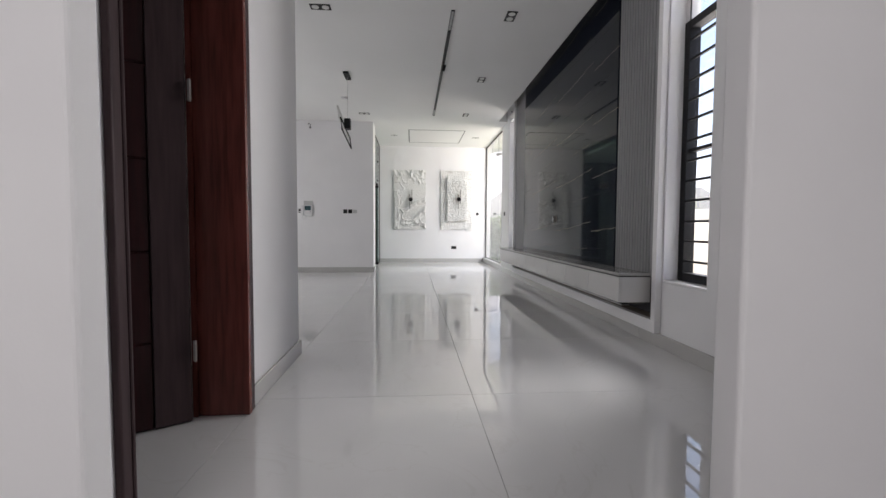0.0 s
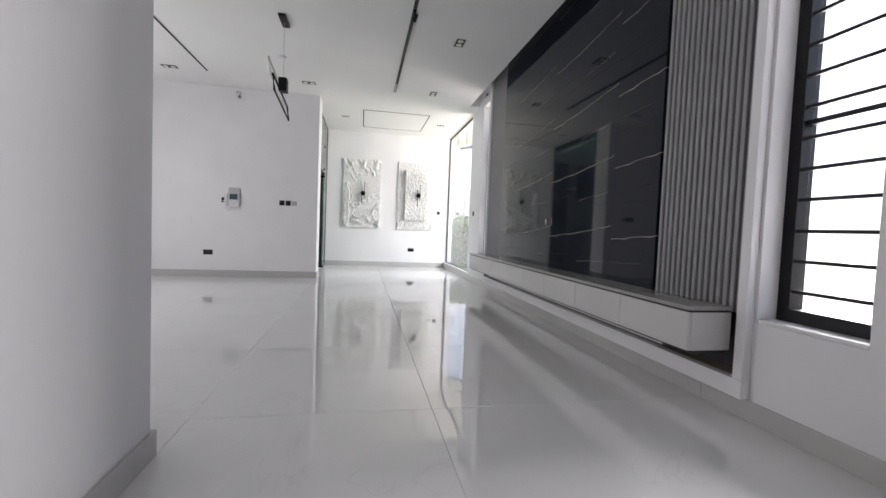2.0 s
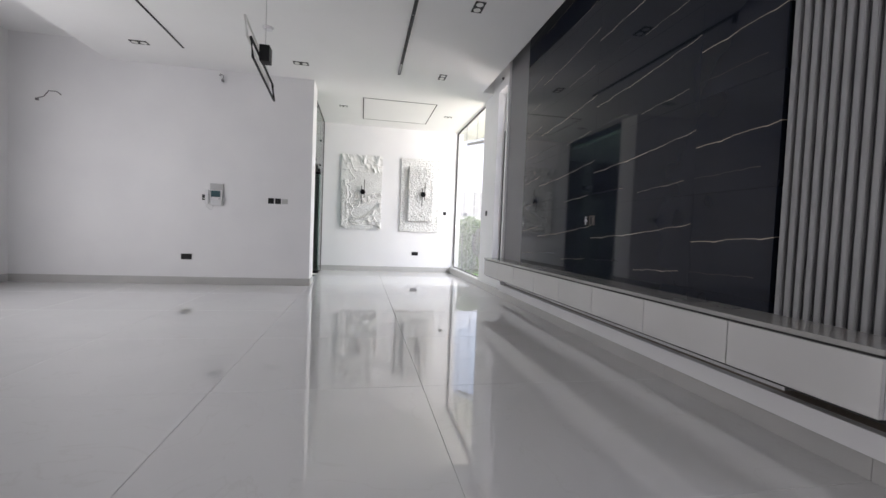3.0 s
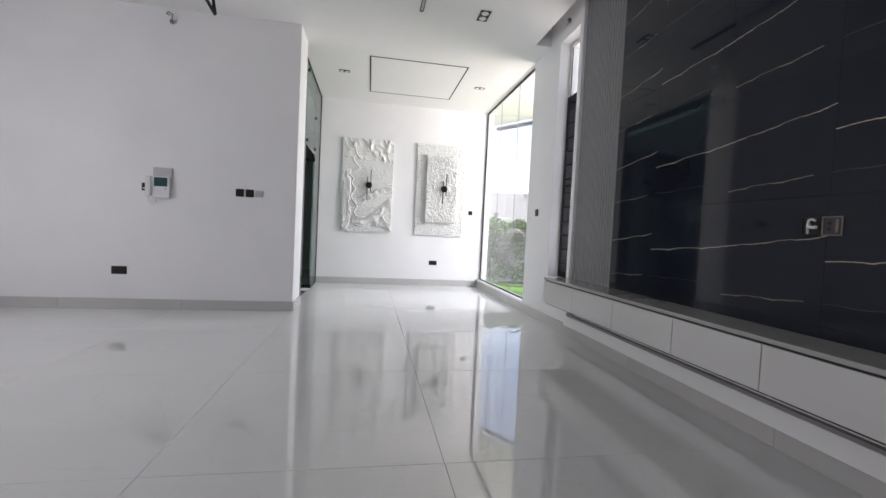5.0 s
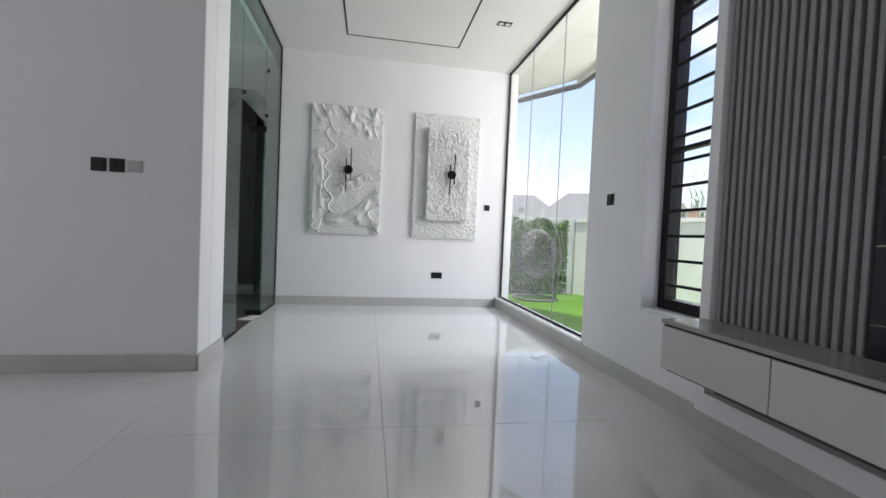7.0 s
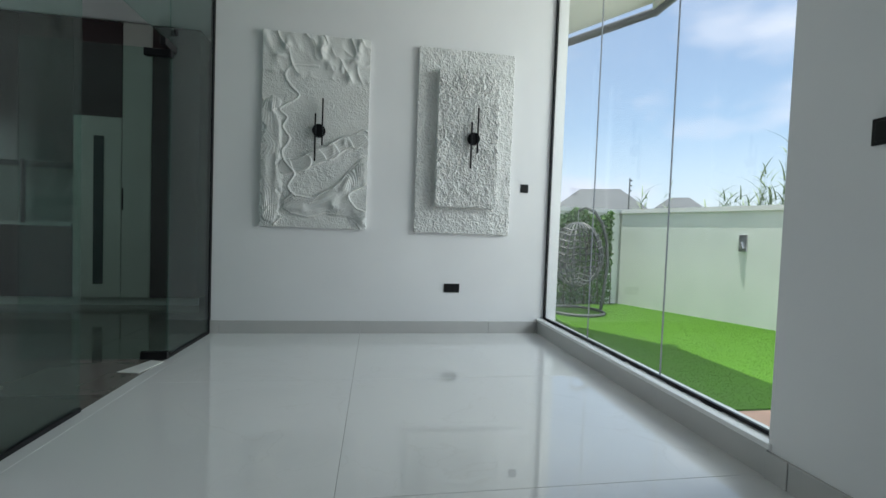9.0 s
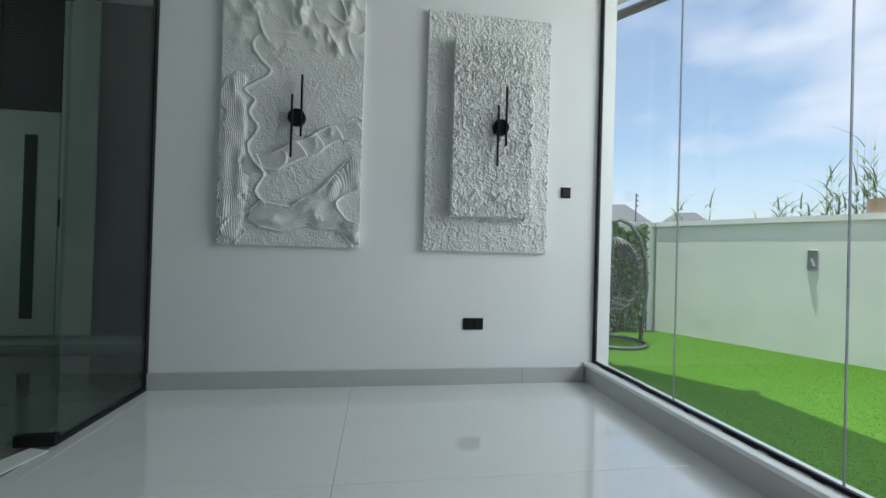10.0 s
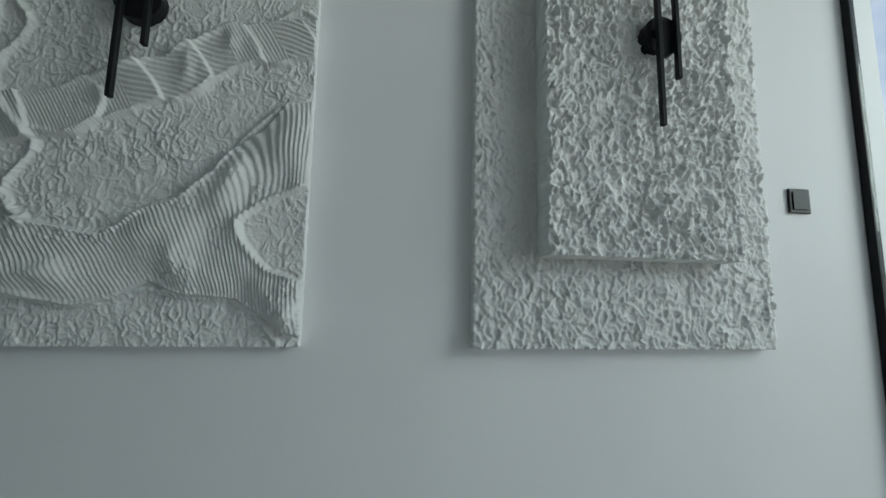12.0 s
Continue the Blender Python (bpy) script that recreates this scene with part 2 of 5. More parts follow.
M_EARTH = mat("dry_earth", (0.20, 0.16, 0.11), (0.12, 0.13, 0.06), rough=0.95, scale=0.3, bump=0.5, bscale=8)
M_LEAF = mat("hedge_leaf", (0.07, 0.15, 0.03), (0.12, 0.24, 0.05), rough=0.5, scale=3, spec=0.3)
M_REED = mat("reed_blade", (0.20, 0.28, 0.14), (0.36, 0.42, 0.28), rough=0.6, scale=3, spec=0.3)
M_RATTAN = mat("dark_rattan", (0.07, 0.075, 0.075), (0.14, 0.145, 0.145), rough=0.5, scale=40)
M_ROOF = mat("grey_roof_sheet", (0.10, 0.11, 0.125), (0.07, 0.08, 0.09), rough=0.6, scale=0.6)
M_HOUSE = mat("far_house_render", (0.55, 0.54, 0.50), (0.48, 0.47, 0.44), rough=0.9, scale=0.5)
M_STUMP = mat("terracotta_cap", (0.36, 0.27, 0.19), (0.28, 0.22, 0.16), rough=0.9, scale=12, bump=0.3)
M_SOFFIT = mat("pale_soffit", (0.72, 0.73, 0.70), rough=0.8, scale=2)
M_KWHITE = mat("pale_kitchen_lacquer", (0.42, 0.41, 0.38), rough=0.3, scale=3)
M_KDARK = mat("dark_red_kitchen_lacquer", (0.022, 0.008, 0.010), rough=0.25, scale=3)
M_PAPER = mat("white_card", (0.72, 0.72, 0.70), rough=0.6, scale=8)
M_CEMENT = mat("dark_back_board", (0.035, 0.033, 0.04), rough=0.5, scale=4)
M_LED = mat("white_diffuser", (0.75, 0.75, 0.73), rough=0.4, scale=10)


# ---- mesh helpers ----
def box(bm, lo, hi, bevel=0.0, seg=1):
    """Adds a box from corner lo to corner hi, with its edges rounded by bevel."""
    lo, hi = [min(a, b) for a, b in zip(lo, hi)], [max(a, b) for a, b in zip(lo, hi)]
    v = [bm.verts.new((x, y, z)) for x in (lo[0], hi[0]) for y in (lo[1], hi[1]) for z in (lo[2], hi[2])]
    fs = [bm.faces.new([v[i] for i in f]) for f in ((0, 1, 3, 2), (4, 6, 7, 5), (0, 4, 5, 1), (2, 3, 7, 6), (0, 2, 6, 4), (1, 5, 7, 3))]
    if bevel:
        es = list({e for f in fs for e in f.edges})
        bmesh.ops.bevel(bm, geom=es, offset=bevel, segments=seg, affect="EDGES", profile=0.5)
    return bm


def cyl(bm, a, b, r, seg=16, r2=None):
    a, b = Vector(a), Vector(b)
    d = b - a
    q = d.to_track_quat("Z", "Y").to_matrix().to_4x4()
    bmesh.ops.create_cone(bm, cap_ends=True, segments=seg, radius1=r, radius2=r if r2 is None else r2, depth=d.length, matrix=Matrix.Translation((a + b) / 2) @ q)
    return bm


def tube(bm, pts, r, seg=6, close=False):
    """A round tube along points."""
    pts = [Vector(p) for p in pts]
    rings = []
    n = len(pts)
    for i, p in enumerate(pts):
        a = pts[(i - 1) % n] if (close or i > 0) else p
        b = pts[(i + 1) % n] if (close or i < n - 1) else p
        d = (b - a).normalized() if (b - a).length > 1e-6 else Vector((0, 0, 1))
        s = d.cross(Vector((0.13, 0.27, 0.95))).normalized()
        t = d.cross(s)
        rings.append([bm.verts.new(p + r * (math.cos(2 * math.pi * k / seg) * s + math.sin(2 * math.pi * k / seg) * t)) for k in range(seg)])
    for i in range(n if close else n - 1):
        a, b = rings[i], rings[(i + 1) % n]
        for k in range(seg):
            bm.faces.new((a[k], a[(k + 1) % seg], b[(k + 1) % seg], b[k]))
    if not close:
        bm.faces.new(rings[0][::-1])
        bm.faces.new(rings[-1])
    return bm


def prism(bm, pts, z0, z1):
    """An upright prism over a plan outline."""
    a = [bm.verts.new((x, y, z0)) for x, y in pts]
    b = [bm.verts.new((x, y, z1)) for x, y in pts]
    bm.faces.new(a[::-1])
    bm.faces.new(b)
    for i in range(len(pts)):
        j = (i + 1) % len(pts)
        bm.faces.new((a[i], a[j], b[j], b[i]))
    return bm


def part(name, bm, material, parent=None, label="", smooth=False, fix=True):
    me = bpy.data.meshes.new(name)
    if fix:
        bmesh.ops.recalc_face_normals(bm, faces=bm.faces)
    bm.to_mesh(me)
    bm.free()
    me.materials.append(material)
    if smooth:
        me.polygons.foreach_set("use_smooth", [True] * len(me.polygons))
    ob = new(name, me)
    if parent:
        ob.parent = parent
    if label:
        tagged(ob, label)
    return ob


def B(*args, **kw):
    return box(bmesh.new(), *args, **kw)


def thing(name, label, category, place=(0, 0, 0), group="", rz=0):
    ob = tagged(new(name), label, category, group)
    ob.matrix_world = pose(*place, 0, 0, rz)
    return ob


def structure(name, bm, material, label="", smooth=False):
    return tagged(part(name, bm, material, smooth=smooth), label, kind="structure")


# ---- large structure: walls ----
bm = bmesh.new()                                      # wall with the media unit, slim windows and the large pane
W1, W2, WZ = (1.558, 2.068), (7.10, 7.615), (0.535, 3.20)
PANE_Y = (8.365, 10.815)
RW = WALL_R + 0.24
N0, N1 = 2.143, 6.985                                   # inside of the media niche
box(bm, (WALL_R, -0.12, LAWN), (RW, W1[0], COVE + 0.2))
box(bm, (WALL_R, W1[0], LAWN), (RW, W1[1], WZ[0]))
box(bm, (WALL_R, W1[0], WZ[1]), (RW, W1[1], COVE + 0.2))
box(bm, (WALL_R, W1[1], LAWN), (RW, N0, COVE + 0.2))
box(bm, (WALL_R + 0.13, N0, LAWN), (RW, N1, COVE + 0.2))
box(bm, (WALL_R, N1, LAWN), (RW, W2[0], COVE + 0.2))
box(bm, (WALL_R, W2[0], LAWN), (RW, W2[1], WZ[0]))
box(bm, (WALL_R, W2[0], WZ[1]), (RW, W2[1], COVE + 0.2))
box(bm, (WALL_R, W2[1], LAWN), (RW, PANE_Y[0], COVE + 0.2))
box(bm, (WALL_R + 0.12, PANE_Y[0], LAWN), (WALL_R + 0.13, BACK, 0.10))
box(bm, (WALL_R, PANE_Y[0], CEIL), (RW, BACK - 0.001, COVE + 0.2))
structure("wall_east", bm, M_WALL, "white painted wall with slim windows and a tall pane")

bm = bmesh.new()
box(bm, (GLASS_L - 0.02, BACK, LAWN), (WALL_R + 0.188, BACK + 0.2, COVE + 0.2))
structure("wall_north", bm, M_WALL, "white painted end wall")

bm = bmesh.new()
box(bm, (-4.7, LEFT_END, 0), (0.075, LEFT_END + 0.2, COVE + 0.2), bevel=0.004)
box(bm, (-0.12, LEFT_END + 0.2, 0), (0.075, 8.60, COVE + 0.2))
structure("wall_lounge", bm, M_WALL, "white painted lounge wall ending at the glass partition")

bm = bmesh.new()                                      # wall with the wooden door
DY0, DY1 = 0.092, 1.019
box(bm, (NEAR_L - 0.221, DY1, 0), (NEAR_L, 2.045, COVE + 0.2), bevel=0.006, seg=2)
box(bm, (NEAR_L - 0.221, DY0, 2.35), (NEAR_L, DY1, COVE + 0.2))
box(bm, (NEAR_L - 0.221, -0.12, 0), (NEAR_L, DY0, COVE + 0.2))
structure("wall_west", bm, M_WALL, "white painted wall with the wooden doorway")

bm = bmesh.new()                                      # pierced cross wall that the walk starts behind
box(bm, (-2.2, -0.22, 0), (0.186, -0.12, COVE + 0.2), bevel=0.012, seg=3)
box(bm, (1.757, -0.22, 0), (RW, -0.12, COVE + 0.2), bevel=0.012, seg=3)
box(bm, (0.186, -0.22, 2.9), (1.757, -0.12, COVE + 0.2))
structure("wall_south", bm, M_WALL, "white painted cross wall with a wide opening")

bm = bmesh.new()                                      # entrance hall, side room and lounge behind
box(bm, (-2.4, -3.6, 0), (-2.2, -0.12, COVE + 0.2))
box(bm, (RW, -3.6, 0), (RW + 0.2, -0.12, COVE + 0.2))
box(bm, (-2.4, -3.8, 0), (RW + 0.2, -3.6, COVE + 0.2))
structure("wall_entrance", bm, M_WALL, "white painted entrance hall walls")
bm = bmesh.new()
box(bm, (-2.4, -0.12, 0), (-2.2, 1.83, COVE + 0.2))
box(bm, (-4.05, 1.83, 0), (NEAR_L - 0.2225, 2.03, COVE + 0.2))
structure("wall_side_room", bm, M_WALL, "white painted side room walls")
bm = bmesh.new()
box(bm, (-4.25, 1.83, 0), (-4.05, LEFT_END, COVE + 0.2))
structure("wall_lounge_far", bm, M_WALL, "white painted far lounge wall")
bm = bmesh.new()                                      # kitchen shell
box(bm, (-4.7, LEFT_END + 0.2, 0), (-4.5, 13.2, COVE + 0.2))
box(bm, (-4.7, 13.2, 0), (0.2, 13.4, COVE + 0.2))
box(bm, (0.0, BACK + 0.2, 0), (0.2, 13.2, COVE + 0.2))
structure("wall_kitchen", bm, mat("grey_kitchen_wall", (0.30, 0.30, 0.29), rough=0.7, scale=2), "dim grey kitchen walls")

# ceilings
COVE_X, COVE_Y = 2.775, 7.885
TRAY_X = -2.84
bm = bmesh.new()
box(bm, (TRAY_X, -3.6, CEIL), (COVE_X, COVE_Y, CEIL + 0.08))
box(bm, (TRAY_X, COVE_Y, CEIL), (WALL_R, LEFT_END, CEIL + 0.08))
box(bm, (-0.12, LEFT_END, CEIL), (WALL_R, BACK, CEIL + 0.08))
box(bm, (COVE_X, -3.6, CEIL), (RW, -0.22, CEIL + 0.08))
box(bm, (COVE_X - 0.012, -0.12, CEIL + 0.08), (COVE_X, COVE_Y, COVE))
box(bm, (COVE_X - 0.012, COVE_Y, CEIL + 0.08), (WALL_R, COVE_Y + 0.012, COVE))
box(bm, (TRAY_X, 2.03, CEIL + 0.08), (TRAY_X + 0.012, LEFT_END, COVE))
structure("ceiling", bm, M_CEIL, "flat white ceiling with a raised cove along the wall")
structure("ceiling_cove", B((-4.7, -3.8, COVE), (RW + 0.2, 13.4, COVE + 0.25)), M_CEIL, "white raised ceiling")
structure("ceiling_kitchen", B((-4.5, LEFT_END + 0.2, 3.12), (-0.121, 13.2, 3.2)), M_CEIL, "white kitchen ceiling")

# floors
structure("floor", B((-4.7, -3.8, -0.12), (WALL_R + 0.12, 13.4, -0.010)), M_GROUT, "grout bed beneath polished tiles")
floor_ob = bpy.data.objects["floor"]


def skirting(pts, name="baseboard"):
    """Tile skirting along plan segments given as (x0, y0, x1, y1) outlines."""
    bm = bmesh.new()
    for x0, y0, x1, y1 in pts:
        box(bm, (x0, y0, 0), (x1, y1, SKIRT), bevel=0.002)
    return structure(name, bm, M_SKIRT, "pale grey tile skirting")


S = 0.016
skirting([(WALL_R - S, y0, WALL_R, y1 - 0.0015) for y0, y1 in ((-0.12, 1.19), (1.19, 2.39), (2.39, 3.59), (3.59, 4.79), (4.79, 5.99), (5.99, 7.19), (7.19, 8.27), (8.272, PANE_Y[0]))])
skirting([(x0, BACK - S, x1 - 0.0015, BACK) for x0, x1 in ((0.005, 0.085), (0.085, 1.28), (1.28, 2.48), (2.48, 2.955))])
skirting([(x0, LEFT_END - S, x1 - 0.0015, LEFT_END) for x0, x1 in ((-4.05, -3.5), (-3.5, -2.3), (-2.3, -1.1), (-1.1, 0.075))] + [(0.075, LEFT_END - S, 0.075 + S, 8.60)])
skirting([(-4.05, 2.0475, -4.05 + S, LEFT_END - S)])
skirting([(NEAR_L, 1.0755, NEAR_L + S, 2.045), (NEAR_L - 0.221, 2.045, NEAR_L + S, 2.045 + S), (-4.05, 2.03, NEAR_L - 0.2225, 2.03 + S)])
skirting([(1.757 - S, -0.22, 1.757, -0.12), (1.757, -0.12, WALL_R - S, -0.12 + S), (-2.2, -0.22 - S, 0.186, -0.22), (1.757, -0.22 - S, RW, -0.22)])


# ---- media unit ----
FLX = WALL_R - 0.003                                  # ground of the fluted panels
unit = thing("media_wall", "white framed media wall with charcoal fluted sides and black veined marble", "media wall", (0, 0, 0))
FR0, FR1, FX = 2.085, 7.05, WALL_R - 0.055
bm = bmesh.new()
box(bm, (FX, FR0, 0.112), (WALL_R, FR1, 0.215), bevel=0.003)
box(bm, (FX, FR0, 0.215), (WALL_R, N0, COVE - 0.002), bevel=0.003)
box(bm, (FX, N1, 0.215), (WALL_R, FR1, COVE - 0.002), bevel=0.003)
box(bm, (FX, N0, COVE - 0.05), (WALL_R, N1, COVE - 0.002), bevel=0.003)
part("frame", bm, M_WALL, unit, "white painted raised surround")
part("back_panel", B((WALL_R + 0.115, N0, 0.19), (WALL_R + 0.129, N1, COVE - 0.052)), M_CEMENT, unit, "dark back board")
part("lower_board", B((WALL_R + 0.030, 2.80, 0.2155), (WALL_R + 0.1145, N1 - 0.001, 0.3355)), M_WALL, unit, "white board behind the gap under the cabinets")
part("ledge", B((WALL_R, N0, 0.19), (WALL_R + 0.113, N1, 0.215)), M_TIMBER, unit, "raw timber ledge under the cabinet")
for ya, yb in ((N0, 2.850), (6.313, N1)):
    side = part("fluted_panel", B((FLX, ya, 0.57), (WALL_R + 0.113, yb, COVE - 0.053)), M_FLUTESHADE, unit, "charcoal fluted side panel")
    count = 16 if ya > 4 else 15
    pitch = (yb - ya) / count
    bm = bmesh.new()
    w = pitch * 0.30
    v = []
    for z in (0.57, COVE - 0.053):
        v.append([bm.verts.new(p) for p in ((0, -w * 1.02, z), (-0.018, -w * 0.95, z), (-0.022, -w * 0.7, z), (-0.022, w * 0.7, z), (-0.018, w * 0.95, z), (0, w * 1.02, z))])
    for k in range(5):
        bm.faces.new((v[0][k], v[0][k + 1], v[1][k + 1], v[1][k]))
    bm.faces.new(v[0][::-1])
    bm.faces.new(v[1])
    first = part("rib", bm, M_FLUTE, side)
    first.location = (FLX, ya + pitch / 2, 0)
    for k in range(1, count):
        r = new("rib", first.data)
        r.parent = side
        r.location = (FLX, ya + pitch * (k + 0.5), 0)
    if ya > 4:
        # solid black strip in place of the shade between flutes and marble
        part("shadow_strip", B((FLX - 0.012, ya - 0.007, 0.57), (FLX - 0.0005, ya + 0.005, COVE - 0.053)), M_GAP, unit)

# marble slabs, 1.19 by 0.59, local y runs from the far edge to the near edge
marble = thing("marble_panel", "polished black marble slabs with thin gold veins", "wall panel", (0, 0, 0))
slab_bm = bmesh.new()
MX = WALL_R - 0.022
slab_meshes = {}


def slab(y_far, z0, y_near, z_lo, z_hi):
    key = (y_far, round(y_near - y_far, 3), round(z_lo - z0, 3), round(z_hi - z0, 3))
    length = y_far - y_near
    if key not in slab_meshes:
        b = B((-0.008, y_near - y_far_full[y_far] + 0.0003, z_lo - z0 + 0.0003), (0.12, y_far - y_far_full[y_far] - 0.0003, z_hi - z0 - 0.0003), bevel=0.0004)
        me = bpy.data.meshes.new("slab")
        bmesh.ops.recalc_face_normals(b, faces=b.faces)
        b.to_mesh(me)
        b.free()
        me.materials.append(M_MARBLE)
        slab_meshes[key] = me
    ob = new("slab", slab_meshes[key])
    ob.parent = marble
    ob.location = (MX, y_far_full[y_far], z0)


y_far_full = {6.301: 6.99, 5.80: 5.80, 4.61: 4.61, 3.41: 3.41}
for y_far, y_near in ((6.301, 5.80), (5.80, 4.61), (4.61, 3.41), (3.41, 2.862)):
    for k in range(6):
        z0 = 0.062 + 0.591 * k
        slab(y_far, z0, y_near, max(z0, 0.57), min(z0 + 0.591, COVE - 0.053))


def power_socket(name, label, place, rz, w, h, material, switches=2, group="sockets"):
    """A wall plate at place, facing local -y."""
    t = thing(name, label, "socket" if "socket" in name else "switch", place, group, rz)
    part("plate", B((-w / 2, -0.009, -h / 2), (w / 2, 0, h / 2), bevel=0.0025, seg=2), material, t)
    for i in range(switches):
        cw = w / switches
        x = -w / 2 + cw * (i + 0.5)
        r = part("rocker", B((x - cw * 0.36, -0.0125, -h * 0.36), (x + cw * 0.36, -0.0092, h * 0.36), bevel=0.001), material, t)
        r.matrix_local = Matrix.Identity(4)
    if "socket" in name:
        for i in (-0.25, 0.25):
            for dx, dz in ((0, 0.014), (-0.012, -0.01), (0.012, -0.01)):
                part("pin_hole", B((i * w + dx - 0.002, -0.0135, dz - 0.004), (i * w + dx + 0.002, -0.0127, dz + 0.004)), M_GAP, t)
    return t


# TV outlet recess in the marble
tv = thing("open_socket_box", "two open outlet boxes with loose white cables in the marble", "socket", (MX - 0.008, 4.632, 1.106), "", 0)
for mid, back, rim, label in ((0.045, M_GAP, M_BLACKPL, "black back box"), (-0.044, M_CEMENT, M_DUSTY, "dusty grey-brown back box")):
    box_ = part("back_box", B((-0.0022, mid - 0.041, -0.041), (-0.0006, mid + 0.041, 0.041)), back, tv, label)
    bm = bmesh.new()
    box(bm, (-0.007, mid - 0.043, -0.043), (-0.0024, mid + 0.043, -0.038))
    box(bm, (-0.007, mid - 0.043, 0.038), (-0.0024, mid + 0.043, 0.043))
    box(bm, (-0.007, mid - 0.043, -0.038), (-0.0024, mid - 0.038, 0.038))
    box(bm, (-0.007, mid + 0.038, -0.038), (-0.0024, mid + 0.043, 0.038))
    part("box_rim", bm, rim, box_, label.replace("back box", "box rim"))
bm = bmesh.new()
tube(bm, [(-0.004, 0.060, -0.036), (-0.010, 0.058, 0.0), (-0.014, 0.050, 0.028), (-0.022, 0.030, 0.030), (-0.028, 0.012, 0.024)], 0.006, 8)
tube(bm, [(-0.004, 0.056, 0.010), (-0.018, 0.046, -0.004), (-0.026, 0.024, -0.008), (-0.026, 0.006, -0.006)], 0.008, 8)
part("cable", bm, M_WHITEPL, tv, "loose white cable ends", smooth=True)
part("knockout", cyl(bmesh.new(), (-0.0024, -0.030, 0.012), (-0.005, -0.030, 0.012), 0.009, 14), M_GAP, tv)
part("knockout", cyl(bmesh.new(), (-0.0024, -0.030, -0.014), (-0.005, -0.030, -0.014), 0.009, 14), M_GAP, tv)
part("inner_lug", B((-0.010, -0.072, -0.030), (-0.0024, -0.060, 0.030), bevel=0.002), M_DUSTY, tv, "dusty metal lug")

# floating cabinet: eight units under one continuous top
CX, C0, C1 = 2.662, 2.195, 7.005
CT, CB = 0.600, 0.353
CAB_Y = (2.195, 2.825, 3.452, 4.07, 4.63, 5.19, 5.80, 6.415, 7.005)
for i in range(8):
    u = thing("cabinet_unit", "grey lacquered floating cabinet unit with a plain drop front", "cabinet", (0, 0, 0), "floating cabinets")
    y0, y1 = CAB_Y[i], CAB_Y[i + 1]
    part("body", B((CX + 0.02, y0 + 0.0005, CB), (WALL_R - 0.032 if (y0 > N0 and y1 < N1) else FX - 0.004, y1 - 0.0005, CT - 0.034)), M_CABINET, u)
    part("drawer_front", B((CX, y0 + 0.0025, CB), (CX + 0.0195, y1 - 0.0025, CT - 0.034), bevel=0.0015), M_CABINET, u, "grey lacquered front")
    # black strips below the fronts and below the top stand in for gap shade
    part("gap_shade_strip", B((CX + 0.035, y0 + 0.001, CB - 0.018), (WALL_R - 0.065, y1 - 0.001, CB - 0.0005)), M_GAP, u)
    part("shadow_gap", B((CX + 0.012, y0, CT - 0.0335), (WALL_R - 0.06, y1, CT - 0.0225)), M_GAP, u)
top = tagged(new("worktop"), "long grey stone top over the floating cabinets", "worktop")
part("stone_slab", B((CX - 0.004, C0 - 0.002, CT - 0.022), (WALL_R - 0.031, C1 + 0.003, CT), bevel=0.002), M_CABTOP, top)


# ---- slim windows ----
def slim_window(name, y0, y1, far_is_high=True):
    w = structure(name, B((WALL_R + 0.118, y0, WZ[0]), (RW - 0.02, y0 + 0.003, WZ[1])), M_BLACK, "slim black aluminium window with security bars")
    x0, x1 = WALL_R + 0.12, RW - 0.03
    zt = 2.60
    bm = bmesh.new()
    box(bm, (x0, y0 + 0.003, WZ[0] + 0.022), (x1, y0 + 0.06, zt), bevel=0.002)
    box(bm, (x0, y1 - 0.065, WZ[0] + 0.022), (x1, y1, zt), bevel=0.002)
    box(bm, (x0, y0 + 0.06, WZ[0] + 0.022), (x1, y1 - 0.065, WZ[0] + 0.09), bevel=0.002)
    box(bm, (x0, y0 + 0.06, zt - 0.06), (x1, y1 - 0.065, zt), bevel=0.002)
    box(bm, (x0 + 0.02, y0 + 0.06, 1.578), (x1 - 0.02, y1 - 0.065, 1.603))
    part("window_frame", bm, M_BLACK, w)
    for z in (0.718, 0.877, 1.033, 1.195, 1.352, 1.510, 1.668, 1.828, 1.982, 2.137, 2.295, 2.450):
        part("security_bar", B((x0 + 0.005, y0 + 0.0605, z - 0.009), (x0 + 0.025, y1 - 0.0655, z + 0.009), bevel=0.002), M_BLACK, w)
    g = part("pane", B((x1 - 0.03, y0 + 0.0605, WZ[0] + 0.091), (x1 - 0.024, y1 - 0.0655, zt - 0.061)), M_GLASS, w)
    g.visible_shadow = False
    bm = bmesh.new()
    box(bm, (x0 + 0.01, y0 + 0.003, zt), (x1, y0 + 0.05, WZ[1]), bevel=0.002)
    box(bm, (x0 + 0.01, y1 - 0.05, zt), (x1, y1, WZ[1]), bevel=0.002)
    box(bm, (x0 + 0.01, y0 + 0.05, WZ[1] - 0.05), (x1, y1 - 0.05, WZ[1]), bevel=0.002)
    part("transom_frame", bm, M_SILL, w, "white transom frame")
    part("transom_seal", B((x0 + 0.005, y1 - 0.062, zt + 0.002), (x0 + 0.0095, y1 - 0.05, WZ[1] - 0.05)), M_BLACK, w)
    g = part("transom_pane", B((x1 - 0.03, y0 + 0.0505, zt + 0.001), (x1 - 0.024, y1 - 0.0505, WZ[1] - 0.0505)), M_GLASS, w)
    g.visible_shadow = False
    part("window_sill", B((WALL_R + 0.002, y0 + 0.002, WZ[0] + 0.0005), (RW - 0.01, y1 - 0.002, WZ[0] + 0.0215), bevel=0.003), M_SILL, w, "white stone sill")


